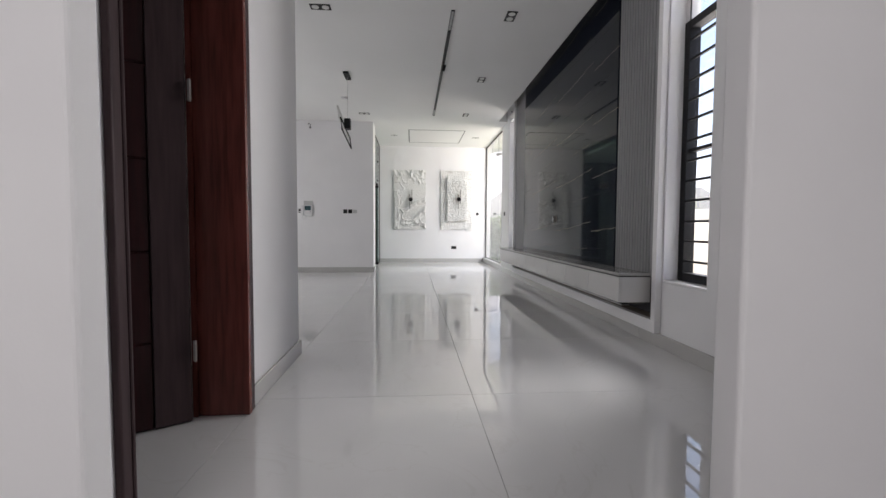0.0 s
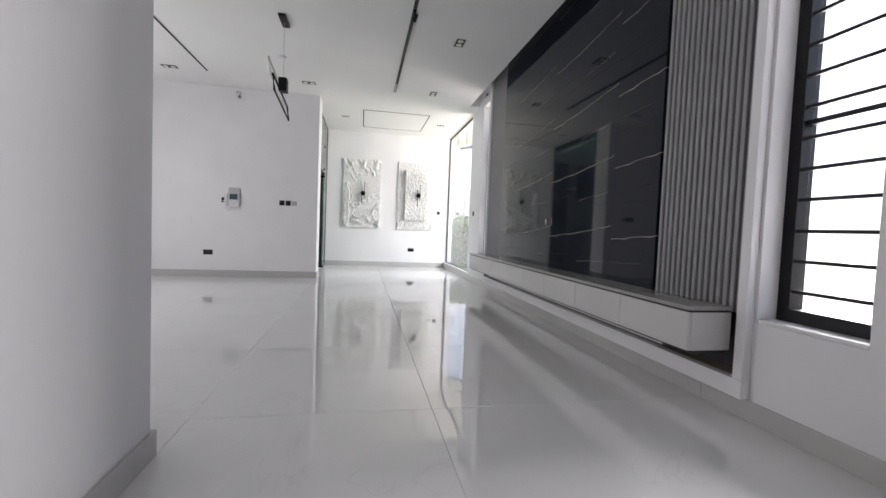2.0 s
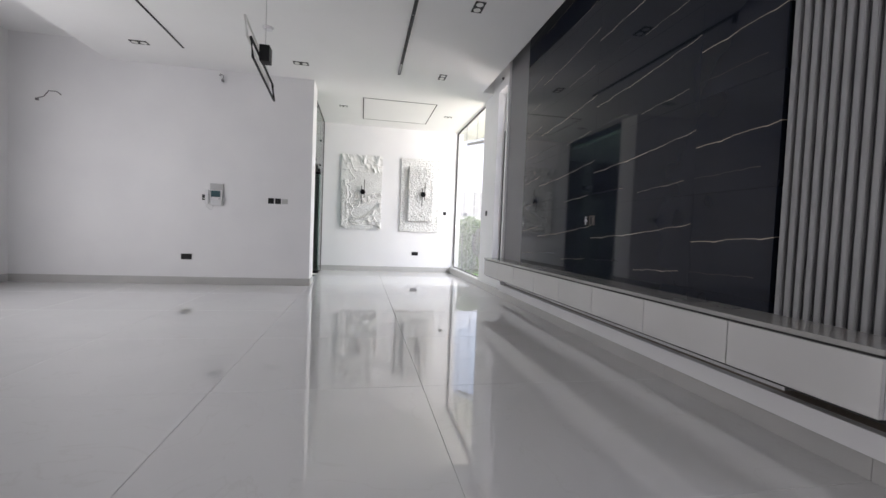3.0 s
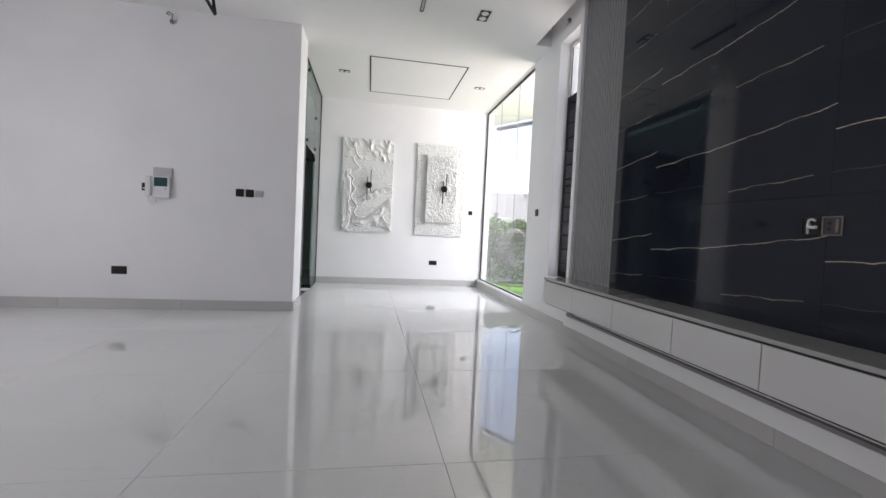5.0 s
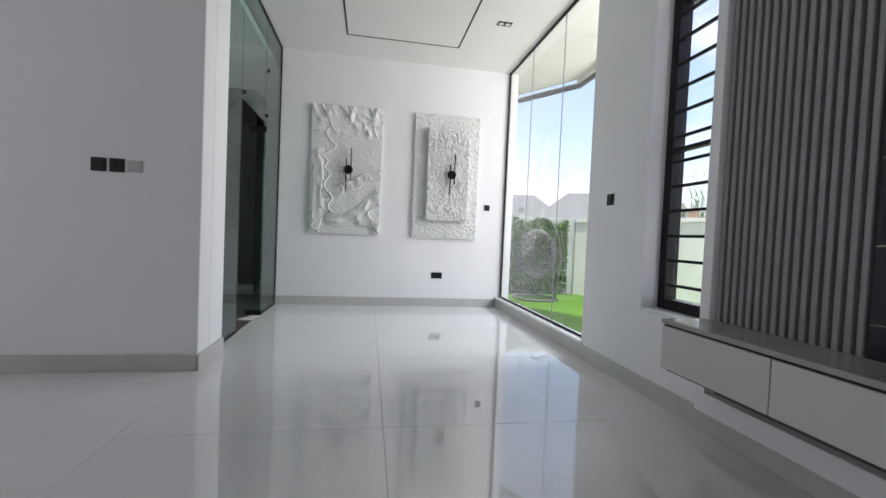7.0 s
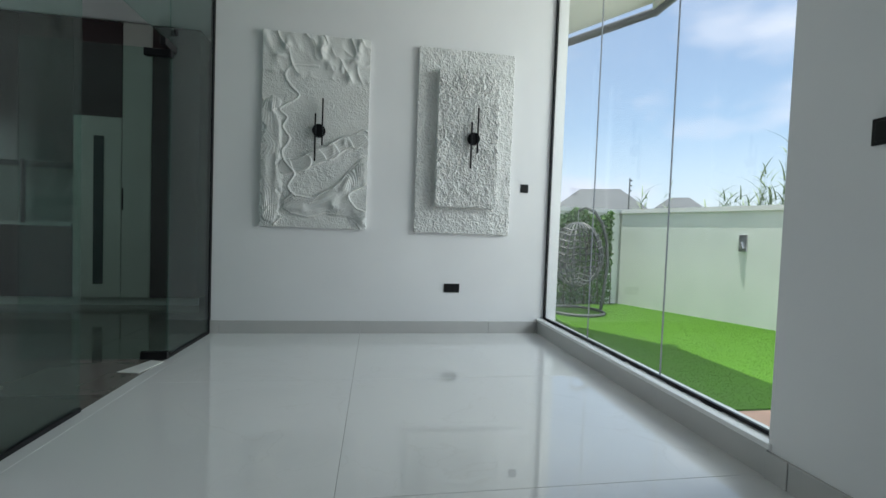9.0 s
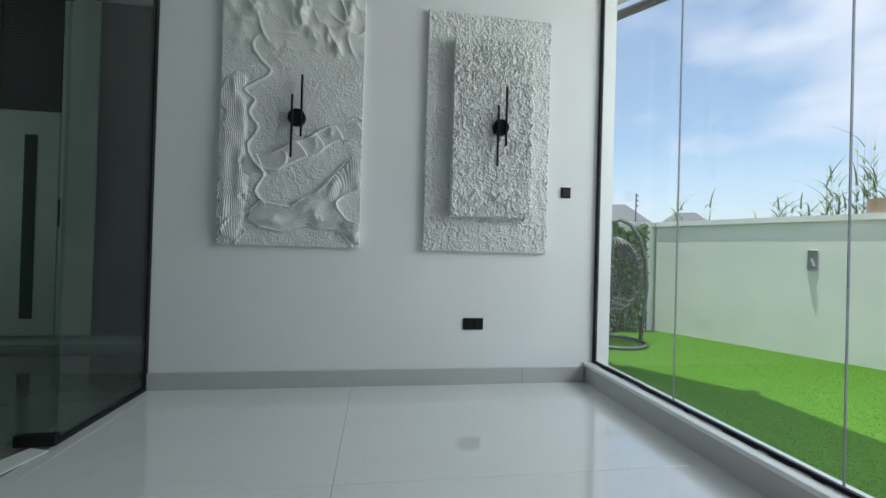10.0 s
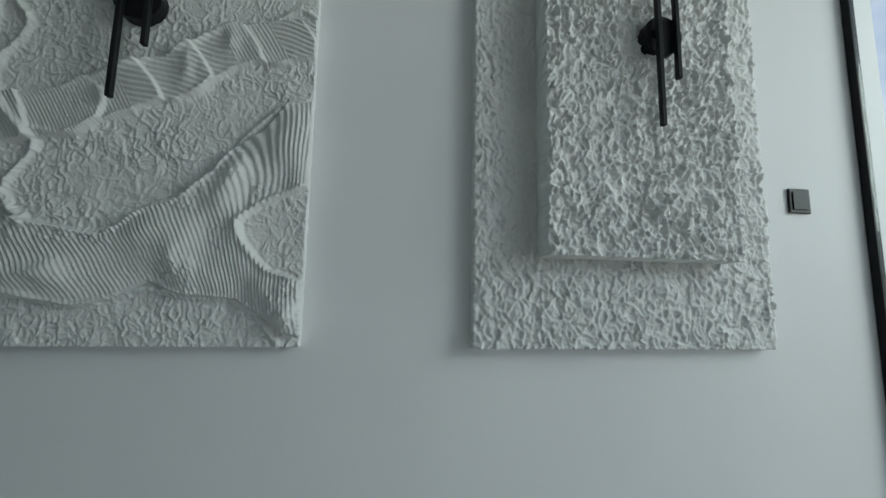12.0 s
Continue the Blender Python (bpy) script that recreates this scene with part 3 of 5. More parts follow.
slim_window("window_1", *W1)
slim_window("window_2", *W2)

# ---- tall pane to the garden ----
pane = structure("window_3", B((2.955, PANE_Y[0] - 0.015, SKIRT + 0.006), (WALL_R + 0.125, BACK - 0.001, SKIRT + 0.030), bevel=0.003), M_SILL, "frameless floor-to-ceiling glass wall on a white sill")
part("sill_front", B((2.962, PANE_Y[0], 0), (WALL_R + 0.119, BACK - S - 0.001, SKIRT + 0.0055)), M_SKIRT, pane, "grey tile plinth")
GX = WALL_R + 0.056
bm = bmesh.new()
box(bm, (GX, PANE_Y[0], 0.1405), (GX + 0.022, BACK - 0.001, 0.158), bevel=0.002)
box(bm, (GX, BACK - 0.028, 0.158), (GX + 0.022, BACK - 0.001, CEIL - 0.001), bevel=0.002)
box(bm, (GX, PANE_Y[0] + 0.0, CEIL - 0.026), (GX + 0.022, BACK - 0.028, CEIL - 0.001), bevel=0.002)
part("window_frame", bm, M_BLACK, pane, "thin black seal frame")
bm = bmesh.new()
random.seed(11)
for k in range(26):
    y = random.uniform(8.5, 10.6)
    x = GX - random.uniform(0.001, 0.008)
    box(bm, (x - 0.003, y, 0.1405), (x + 0.003, y + random.uniform(0.02, 0.10), 0.145 + random.uniform(0, 0.004)))
tagged(part("sealant_smear", bm, M_BLACK, pane, "untidy black sealant smears"), kind="stuff")
for y0, y1 in ((PANE_Y[0] + 0.001, 9.108), (9.112, 9.953), (9.957, BACK - 0.029)):
    g = part("pane", B((GX + 0.006, y0, 0.159), (GX + 0.016, y1, CEIL - 0.027)), M_GLASS, pane)
    g.visible_shadow = False
part("joint", B((GX + 0.0061, 9.1085, 0.159), (GX + 0.0155, 9.1112, CEIL - 0.027)), M_SEAL, pane)
part("joint", B((GX + 0.0061, 9.9535, 0.159), (GX + 0.0155, 9.9565, CEIL - 0.027)), M_SEAL, pane)
part("outer_sill", B((WALL_R + 0.126, PANE_Y[0], 0.10), (WALL_R + 0.155, BACK - 0.001, 0.135), bevel=0.004), M_SILL, pane, "white outer sill")

# ---- inner glass partition ----
GY0, GD0, GD1, GY1 = 8.602, 9.20, 10.06, BACK - 0.001
DOORH = 2.135
part_ = structure("window_4", B((GLASS_L - 0.012, GY0, 0.0), (GLASS_L + 0.012, GD0, 0.022)), M_BLACK, "green tinted frameless glass partition with an open door")
bm = bmesh.new()
box(bm, (GLASS_L - 0.012, GD1, 0.0), (GLASS_L + 0.012, GY1, 0.022))
box(bm, (GLASS_L - 0.012, GY1 - 0.030, 0.022), (GLASS_L + 0.012, GY1, CEIL - 0.001))
box(bm, (GLASS_L - 0.012, GY0, CEIL - 0.022), (GLASS_L + 0.012, GY1 - 0.022, CEIL - 0.001))
part("window_frame", bm, M_BLACK, part_, "thin black channel")
for lo, hi in (((GY0, 0.0225), (GD0, CEIL - 0.0225)), ((GD0 + 0.003, DOORH), (GD1, CEIL - 0.0225)), ((GD1 + 0.003, 0.0225), (GY1 - 0.0225, CEIL - 0.0225))):
    part("pane", B((GLASS_L - 0.006, lo[0], lo[1]), (GLASS_L + 0.006, hi[0], hi[1]), bevel=0.0015), M_TINT, part_)
for y, z in ((GD0 + 0.05, DOORH + 0.07), (GD1 + 0.05, DOORH + 0.09), (GD0 + 0.06, CEIL - 0.10), (GD1 + 0.06, 2.72)):
    part("patch_bolt", cyl(bmesh.new(), (GLASS_L + 0.0065, y, z), (GLASS_L + 0.02, y, z), 0.022), M_BLACK, part_)
part("head_fitting", B((GLASS_L - 0.018, GD1 - 0.10, DOORH - 0.055), (GLASS_L + 0.018, GD1 + 0.06, DOORH - 0.003), bevel=0.003), M_BLACK, part_, "black pivot fitting")

leaf = tagged(new("door_1"), "green tinted glass door leaf standing open into the kitchen", kind="structure")
leaf.location = (GLASS_L, GD1 - 0.03, 0)
part("leaf", B((-0.86, -0.006, 0.012), (0.03, 0.006, DOORH - 0.058), bevel=0.0015), M_TINT, leaf)
part("pivot_fitting", B((-0.14, -0.018, 0.010), (0.03, 0.018, 0.062), bevel=0.004), M_BLACK, leaf, "black bottom pivot fitting")
part("top_fitting", B((-0.14, -0.018, DOORH - 0.11), (0.03, 0.018, DOORH - 0.06), bevel=0.004), M_BLACK, leaf, "black top pivot fitting")
part("door_handle", cyl(bmesh.new(), (-0.80, -0.05, 0.9), (-0.80, -0.05, 1.3), 0.012), M_BLACK, leaf)

card = tagged(new("paper_sheet"), "folded white card lying on the threshold", "paper")
part("sheet", prism(bmesh.new(), ((-0.15, 9.78), (-0.02, 9.76), (0.02, 9.99), (-0.07, 10.02)), 0.0012, 0.006), M_PAPER, card)

# ---- kitchen beyond ----
KY = 12.10


def kitchen_unit(label, x0, x1, z0, z1, material, handle_x=None, slot=None, doors=1):
    k = thing("kitchen_cabinet", label, "cabinet", (0, 0, 0), "kitchen cabinets")
    part("body", B((x0 + 0.001, KY + 0.021, z0), (x1 - 0.001, KY + 0.6, z1)), material, k)
    step = (x1 - x0) / doors
    for d in range(doors):
        door = part("door", B((x0 + step * d + 0.002, KY, z0 + 0.002), (x0 + step * (d + 1) - 0.002, KY + 0.02, z1 - 0.002), bevel=0.0015), material, k)
    if handle_x is not None:
        part("handle", cyl(bmesh.new(), (handle_x, KY - 0.035, 1.06), (handle_x, KY - 0.035, 1.30), 0.008), M_BLACK, k)
    if slot:
        part("glass_strip", B((slot[0], KY - 0.004, 0.24), (slot[1], KY - 0.0005, 1.86)), M_DARKGLASS, k, "narrow dark glass strip")
    return k


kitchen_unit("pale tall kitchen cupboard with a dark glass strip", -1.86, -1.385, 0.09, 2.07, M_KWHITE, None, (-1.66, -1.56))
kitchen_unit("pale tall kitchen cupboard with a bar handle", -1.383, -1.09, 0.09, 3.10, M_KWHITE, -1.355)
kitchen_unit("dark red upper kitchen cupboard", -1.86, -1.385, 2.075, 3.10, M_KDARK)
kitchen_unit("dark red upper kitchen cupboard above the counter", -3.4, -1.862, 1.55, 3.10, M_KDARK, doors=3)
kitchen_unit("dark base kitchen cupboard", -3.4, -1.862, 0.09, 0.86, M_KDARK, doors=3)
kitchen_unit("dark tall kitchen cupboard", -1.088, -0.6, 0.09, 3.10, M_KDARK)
tagged(part("countertop", B((-3.4, KY - 0.02, 0.862), (-1.863, KY + 0.6, 0.90), bevel=0.003), M_CABTOP), "dim grey kitchen countertop", "worktop")
tagged(part("kickboard", B((-3.4, KY + 0.05, 0.0015), (-0.6, KY + 0.07, 0.088)), M_KWHITE), "pale kickboard under the cupboards", "kickboard")

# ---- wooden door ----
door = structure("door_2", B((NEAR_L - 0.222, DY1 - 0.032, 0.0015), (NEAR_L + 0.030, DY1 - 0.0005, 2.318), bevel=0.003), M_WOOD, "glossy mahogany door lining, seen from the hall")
part("door_casing", B((NEAR_L + 0.001, DY1, 0.0015), (NEAR_L + 0.026, DY1 + 0.055, 2.38), bevel=0.006, seg=3), M_WOODGREY, door, "dark brown architrave")
part("door_head", B((NEAR_L - 0.222, DY0 + 0.0125, 2.318), (NEAR_L + 0.030, DY1 - 0.001, 2.349)), M_WOOD, door)
part("door_lining", B((NEAR_L - 0.222, DY0 + 0.0005, 0.0015), (NEAR_L + 0.030, DY0 + 0.012, 2.318), bevel=0.003), M_WOODGREY, door, "dark brown near lining")
part("door_casing", B((NEAR_L + 0.001, DY0 - 0.045, 0.0015), (NEAR_L + 0.026, DY0, 2.38), bevel=0.006, seg=3), M_WOODGREY, door, "dark brown architrave")
part("rebate", B((NEAR_L - 0.245, DY1 - 0.045, 0.0015), (NEAR_L - 0.2225, DY1 - 0.005, 2.318)), M_WOOD, door)
leaf2 = tagged(new("door_3"), "dark mahogany panelled door leaf swung open", kind="structure")
leaf2.matrix_world = pose(NEAR_L - 0.235, DY1 - 0.055, 0, 0, 0, 33)
# greyer than the panels: the sheen is in the colour
part("stile", B((-0.165, -0.045, 0.008), (-0.012, 0, 2.30), bevel=0.004), M_WOODGREY, leaf2, "hinge stile with its grey sheen put into the brown colour")
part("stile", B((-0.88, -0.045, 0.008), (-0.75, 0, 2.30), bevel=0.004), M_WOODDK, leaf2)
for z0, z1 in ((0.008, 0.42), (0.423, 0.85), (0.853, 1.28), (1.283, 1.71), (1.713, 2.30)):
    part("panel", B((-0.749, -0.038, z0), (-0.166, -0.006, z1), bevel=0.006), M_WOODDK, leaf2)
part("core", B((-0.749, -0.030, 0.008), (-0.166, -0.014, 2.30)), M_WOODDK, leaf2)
for z in (0.36, 1.62):
    h = part("hinge", B((-0.004, -0.058, z - 0.05), (0.012, -0.0455, z + 0.05), bevel=0.001), M_HINGE, leaf2, "steel butt hinge")
    part("hinge_pin", cyl(bmesh.new(), (0.004, -0.062, z - 0.052), (0.004, -0.062, z + 0.052), 0.006, 10), M_HINGE, h)


# ---- relief art ----
def vnoise(x, y, s, seed):
    """Smooth value noise on arrays, with cells s wide."""
    g = np.random.RandomState(seed).rand(128, 128)
    fx, fy = x / s, y / s
    ix, iy = np.floor(fx).astype(int), np.floor(fy).astype(int)
    tx, ty = fx - ix, fy - iy
    tx, ty = tx * tx * (3 - 2 * tx), ty * ty * (3 - 2 * ty)
    a, b = g[ix % 128, iy % 128], g[(ix + 1) % 128, iy % 128]
    c, d = g[ix % 128, (iy + 1) % 128], g[(ix + 1) % 128, (iy + 1) % 128]
    return (a * (1 - tx) + b * tx) * (1 - ty) + (c * (1 - tx) + d * tx) * ty


def polyline(x, y, pts):
    """Distance to a polyline and the way along it."""
    best, along, run = np.full(x.shape, 9.0), np.zeros(x.shape), 0.0
    for (ax, ay), (bx, by) in zip(pts, pts[1:]):
        dx, dy = bx - ax, by - ay
        ln = math.hypot(dx, dy)
        t = np.clip(((x - ax) * dx + (y - ay) * dy) / ln ** 2, 0, 1)
        d = np.hypot(x - ax - t * dx, y - ay - t * dy)
        side = np.sign((x - ax) * dy - (y - ay) * dx)
        along = np.where(d < best, side * d, along)
        best = np.minimum(best, d)
        run += ln
    return best, along


def smooth_step(a, b, v):
    t = np.clip((v - a) / (b - a), 0, 1)
    return t * t * (3 - 2 * t)


def cells(x, y, s, seed):
    """How far each place lies from the border of its cell, 0 on the border."""
    g = np.random.RandomState(seed).rand(160, 160, 2)
    fx, fy = x / s, y / s
    ix, iy = np.floor(fx).astype(int), np.floor(fy).astype(int)
    f1, f2 = np.full(x.shape, 9.0), np.full(x.shape, 9.0)
    for i in (-1, 0, 1):
        for j in (-1, 0, 1):
            p = g[(ix + i) % 160, (iy + j) % 160]
            d = np.hypot(ix + i + p[..., 0] - fx, iy + j + p[..., 1] - fy)
            f2 = np.minimum(f2, np.maximum(f1, d))
            f1 = np.minimum(f1, d)
    return f2 - f1


def stipple(x, y, seed):
    """Torn trowel stipple: short crests, broken and of uneven height."""
    wx = x + 0.016 * (vnoise(x, y, 0.022, seed + 7) - 0.5) + 5
    wy = y + 0.016 * (vnoise(x, y, 0.022, seed + 8) - 0.5) + 5
    a = np.exp(-(cells(wx * 1.15, wy * 0.72, 0.021, seed) / 0.24) ** 2)
    b = np.exp(-(cells(wx * 1.1 + 0.3 * wy, wy * 0.8, 0.0125, seed + 1) / 0.25) ** 2)
    keep = np.clip(vnoise(x, y, 0.017, seed + 3) * 1.5 - 0.2, 0, 1)
    fade = 0.6 + 0.6 * vnoise(x, y, 0.11, seed + 5)
    flake = (2.6 * vnoise(wx * 1.1 + 0.25 * wy, wy * 0.65, 0.042, seed + 15) + 0.8 * vnoise(wx, wy * 0.75, 0.017, seed + 16)) % 1.0
    torn = flake ** 1.4 * smooth_step(1.0, 0.86, flake)
    return fade * (0.0062 * a * keep + 0.0026 * b * (1 - 0.5 * keep) + 0.0060 * torn) + 0.006 * vnoise(x, y, 0.04, seed + 12) + 0.0012 * vnoise(x, y, 0.007, seed + 13)


def inside_by(x, y, pts):
    """Signed distance to a closed outline, positive inside."""
    d = polyline(x, y, pts + pts[:1])[0]
    c = np.zeros(x.shape, bool)
    for (ax, ay), (bx, by) in zip(pts, pts[1:] + pts[:1]):
        if ay != by:
            c ^= ((ay > y) != (by > y)) & (x < (bx - ax) * (y - ay) / (by - ay) + ax)
    return np.where(c, d, -d)


def relief(name, w, h, res, height, depth, parent, label):
    """A panel w by h, its front in relief, standing out from the plane y = 0 by depth."""
    nx, nz = int(w / res), int(h / res)
    X, Z = np.meshgrid(np.linspace(0, w, nx), np.linspace(0, h, nz))
    Y = -depth - height(X, Z)
    rag = 0.004 * (vnoise(X * 0 + 3, Z, 0.03, 41) - 0.5)
    Xr = X + np.where(X < 0.001, -np.abs(rag), 0) + np.where(X > w - 0.001, np.abs(rag), 0)
    front = np.stack([Xr, Y, Z], -1).reshape(-1, 3)
    idx = np.arange(nx * nz).reshape(nz, nx)
    faces = np.stack([idx[:-1, :-1], idx[:-1, 1:], idx[1:, 1:], idx[1:, :-1]], -1).reshape(-1, 4).tolist()
    rim = list(idx[0]) + list(idx[1:, -1]) + list(idx[-1, -2::-1]) + list(idx[-2:0:-1, 0])
    back = front[rim].copy()
    back[:, 1] = 0
    n0 = len(front)
    for i in range(len(rim)):
        j = (i + 1) % len(rim)
        faces.append([int(rim[j]), int(rim[i]), n0 + i, n0 + j])
    me = bpy.data.meshes.new(name)
    me.from_pydata(np.concatenate([front, back]).tolist(), [], faces)
    me.materials.append(M_PLASTER)
    me.polygons.foreach_set("use_smooth", [True] * len(me.polygons))
    ob = new(name, me)
    ob.parent = parent
    tagged(ob, label)
    return ob


def rounded(pts):
    """A smooth curve through points."""
    out = []
    for i in range(len(pts) - 1):
        p = [Vector(pts[min(max(i + k, 0), len(pts) - 1)]) for k in (-1, 0, 1, 2)]
        for j in range(3):
            t = j / 3
            q = 0.5 * (2 * p[1] + (p[2] - p[0]) * t + (2 * p[0] - 5 * p[1] + 4 * p[2] - p[3]) * t * t + (3 * p[1] - p[0] - 3 * p[2] + p[3]) * t ** 3)
            out.append((q.x, q.y))
    return out + [tuple(pts[-1])]


def comb(p):
    """Fine parallel grooves of a toothed trowel along the coordinate p."""
    return 0.0034 * (0.5 + 0.5 * np.sin(p / 0.0078 * 2 * math.pi))


def art_one(x, y):
    base = stipple(x * 1.15, y * 1.15, 3) * (0.35 + 0.5 * vnoise(x, y, 0.12, 93)) * (1 - 0.35 * smooth_step(0.75, 0.95, y))
    wob = 0.014 * (vnoise(x, y, 0.045, 31) - 0.5) + 0.012 * (vnoise(x, y, 0.11, 33) - 0.5)
    soft = 0.02 * vnoise(x, y, 0.14, 23)
    out = base.copy()

    def lay(m, top, keep=0.15):
        nonlocal out
        out = out * (1 - m) + (base * keep + top) * m

    # broad combed column on the near side
    d, side = polyline(x, y, [(0.075, 1.02), (0.09, 0.62), (0.07, 0.40), (0.09, 0.12)])
    lay(1 - smooth_step(0.055, 0.095, d + wob * 4), 0.010 + 1.5 * comb(x * 0.72 + soft * 2.2) + 0.011 * vnoise(x, y * 0.4, 0.045, 45) ** 2 * 1.5, 0.45)
    # upper band in trowel strokes
    d, side = polyline(x, y, [(0.20, 0.52), (0.345, 0.55), (0.446, 0.611), (0.581, 0.668), (0.692, 0.752), (0.93, 0.80)])
    m = 1 - smooth_step(0.054, 0.062, d + wob)
    run = x * 0.85 + y * 0.5
    stroke = (run * 7.5 + 0.5 * vnoise(x, y, 0.1, 71)) % 1.0
    blend = smooth_step(0.45, 0.55, vnoise(run + 3, run * 0 + 1, 0.13, 73))
    lay(m, 0.017 + 0.014 * stroke ** 1.6 * smooth_step(1.0, 0.93, stroke) + comb(run * 0.35 - side * 0.5 + soft) * blend + comb(run + soft) * (1 - blend) * 0.7, 0.25)
    # lower combed sheet
    top = [(0.261, 0.292), (0.354, 0.276), (0.45, 0.261), (0.516, 0.313), (0.603, 0.357), (0.674, 0.424), (0.718, 0.48), (0.793, 0.55), (0.841, 0.615), (0.93, 0.635)]
    low = [(0.93, 0.02), (0.86, 0.03), (0.83, 0.06), (0.75, 0.109), (0.639, 0.118), (0.556, 0.146), (0.488, 0.116), (0.406, 0.087), (0.281, 0.105), (0.19, 0.16), (0.20, 0.23)]
    sheet = inside_by(x, y, top + low) + wob * 0.6
    turn = 0.25 + 1.15 * smooth_step(0.25, 0.85, x) - 0.6 * smooth_step(0.30, 0.10, y) * smooth_step(0.5, 0.7, x)
    grain = (x - 0.55) * np.sin(turn) + (y - 0.3) * -np.cos(turn) * 0.6
    fan = x * 0.75 + (y - 0.30) * 0.45 * smooth_step(0.9, 0.5, x) + soft * 1.6
    patch = smooth_step(0.35, 0.55, vnoise(x, y, 0.13, 77))
    lay(smooth_step(0.0, 0.007, sheet), 0.015 + comb(fan * 0.9) * (0.7 + 0.9 * patch) + 0.026 * vnoise(grain, y, 0.07, 79) * smooth_step(0.0, 0.06, sheet), 0.3 + 0.7 * smooth_step(0.55, 0.7, vnoise(x, y, 0.09, 95)))
    pocket = inside_by(x, y, [(0.93, 0.41), (0.892, 0.394), (0.794, 0.346), (0.748, 0.302), (0.761, 0.251), (0.823, 0.181), (0.93, 0.15)]) + wob * 0.4
    out = out * (1 - smooth_step(0, 0.008, pocket)) + (base * 1.2 + 0.002) * smooth_step(0, 0.008, pocket)

    def bead(pts, half, lift):
        nonlocal out
        d, _ = polyline(x, y, rounded(pts))
        out = out + lift * (0.7 + 0.6 * vnoise(x, y, 0.06, 91)) * np.exp(-((d + 0.3 * wob) / half) ** 2)

    bead([(0.46, 1.40), (0.38, 1.40), (0.28, 1.395), (0.22, 1.37), (0.19, 1.32), (0.201, 1.266), (0.25, 1.20), (0.302, 1.152), (0.285, 1.11), (0.21, 1.06), (0.150, 1.015), (0.165, 0.985),
          (0.21, 0.945), (0.19, 0.90), (0.177, 0.863), (0.20, 0.82), (0.234, 0.772), (0.215, 0.72), (0.18, 0.67), (0.175, 0.63), (0.188, 0.586), (0.23, 0.53), (0.28, 0.47), (0.26, 0.42), (0.229, 0.355), (0.25, 0.31), (0.293, 0.274)], 0.0085, 0.012)
    bead([(0.293, 0.274), (0.37, 0.268), (0.446, 0.262), (0.50, 0.295), (0.548, 0.332), (0.62, 0.365), (0.687, 0.436), (0.74, 0.51), (0.829, 0.604), (0.886, 0.628)], 0.0065, 0.010)
    bead([(0.28, 0.50), (0.345, 0.495), (0.45, 0.55), (0.60, 0.605), (0.70, 0.69), (0.80, 0.715), (0.90, 0.735)], 0.006, 0.005)
    bead([(0.25, 0.58), (0.35, 0.612), (0.446, 0.672), (0.57, 0.728), (0.68, 0.80), (0.78, 0.835), (0.86, 0.88), (0.90, 0.86)], 0.007, 0.009)
    bead([(0.892, 0.394), (0.794, 0.346), (0.748, 0.302), (0.761, 0.251), (0.823, 0.181), (0.902, 0.162)], 0.006, 0.008)
    bead([(0.03, 0.10), (0.08, 0.17), (0.17, 0.21), (0.24, 0.26), (0.28, 0.29)], 0.010, 0.009)
    bead([(0.115, 0.017), (0.175, 0.08), (0.27, 0.118), (0.34, 0.10), (0.405, 0.094), (0.48, 0.11), (0.558, 0.134), (0.65, 0.115), (0.739, 0.11), (0.80, 0.07), (0.853, 0.007)], 0.0075, 0.009)
    # torn folds of the top zone
    zone = smooth_step(1.26, 1.34, y + wob * 3)
    fold = np.abs(vnoise(x * 1.3 + y * 0.6, y * 0.7 - x * 0.3 + 3, 0.10, 61) - 0.5) * 2
    out = out * (1 - 0.55 * zone) + zone * (0.014 * (1 - fold) ** 3 + 0.007 * vnoise(x, y * 0.6, 0.07, 63))
    for cx, cy, rx, ry, k in ((0.197, 1.551, 0.035, 0.06, 0.024), (0.497, 1.562, 0.03, 0.09, 0.028), (0.54, 1.42, 0.03, 0.04, 0.016), (0.806, 1.573, 0.03, 0.08, 0.026),
                              (0.746, 1.462, 0.06, 0.03, 0.022), (0.727, 1.335, 0.025, 0.045, 0.024), (0.139, 1.464, 0.05, 0.03, 0.016), (0.66, 1.40, 0.02, 0.05, 0.012),
                              (0.35, 0.17, 0.05, 0.025, 0.014), (0.62, 0.20, 0.03, 0.05, 0.010), (0.87, 0.07, 0.03, 0.04, 0.014), (0.70, 0.77, 0.02, 0.04, 0.010), (0.60, 0.68, 0.02, 0.045, 0.009)):
        out = out + k * np.exp(-((x - cx + wob) / rx) ** 2 - ((y - cy + wob * 2) / ry) ** 2) * (0.7 + 0.6 * vnoise(x, y, 0.03, 51))
    return out


art = thing("relief_panel", "white plaster relief panel with combed bands and flowing ridges", "wall art", (0.400, BACK, 0.940), "relief panels")
relief("panel", 0.903, 1.668, 0.0021, art_one, 0.024, art, "white hand-worked plaster relief")
art2 = thing("relief_panel", "white stippled plaster panel with a smaller raised panel on it", "wall art", (1.736, BACK, 0.936), "relief panels")
relief("panel", 0.893, 1.672, 0.0034, lambda x, y: stipple(x, y, 13) * 1.15, 0.026, art2, "white stippled backing panel")
inner = relief("raised_panel", 0.562, 1.222, 0.0030, lambda x, y: stipple(x, y, 83) * 1.85, 0.066, art2, "white stippled raised panel")
inner.location = (0.177, -0.030, 0.242)


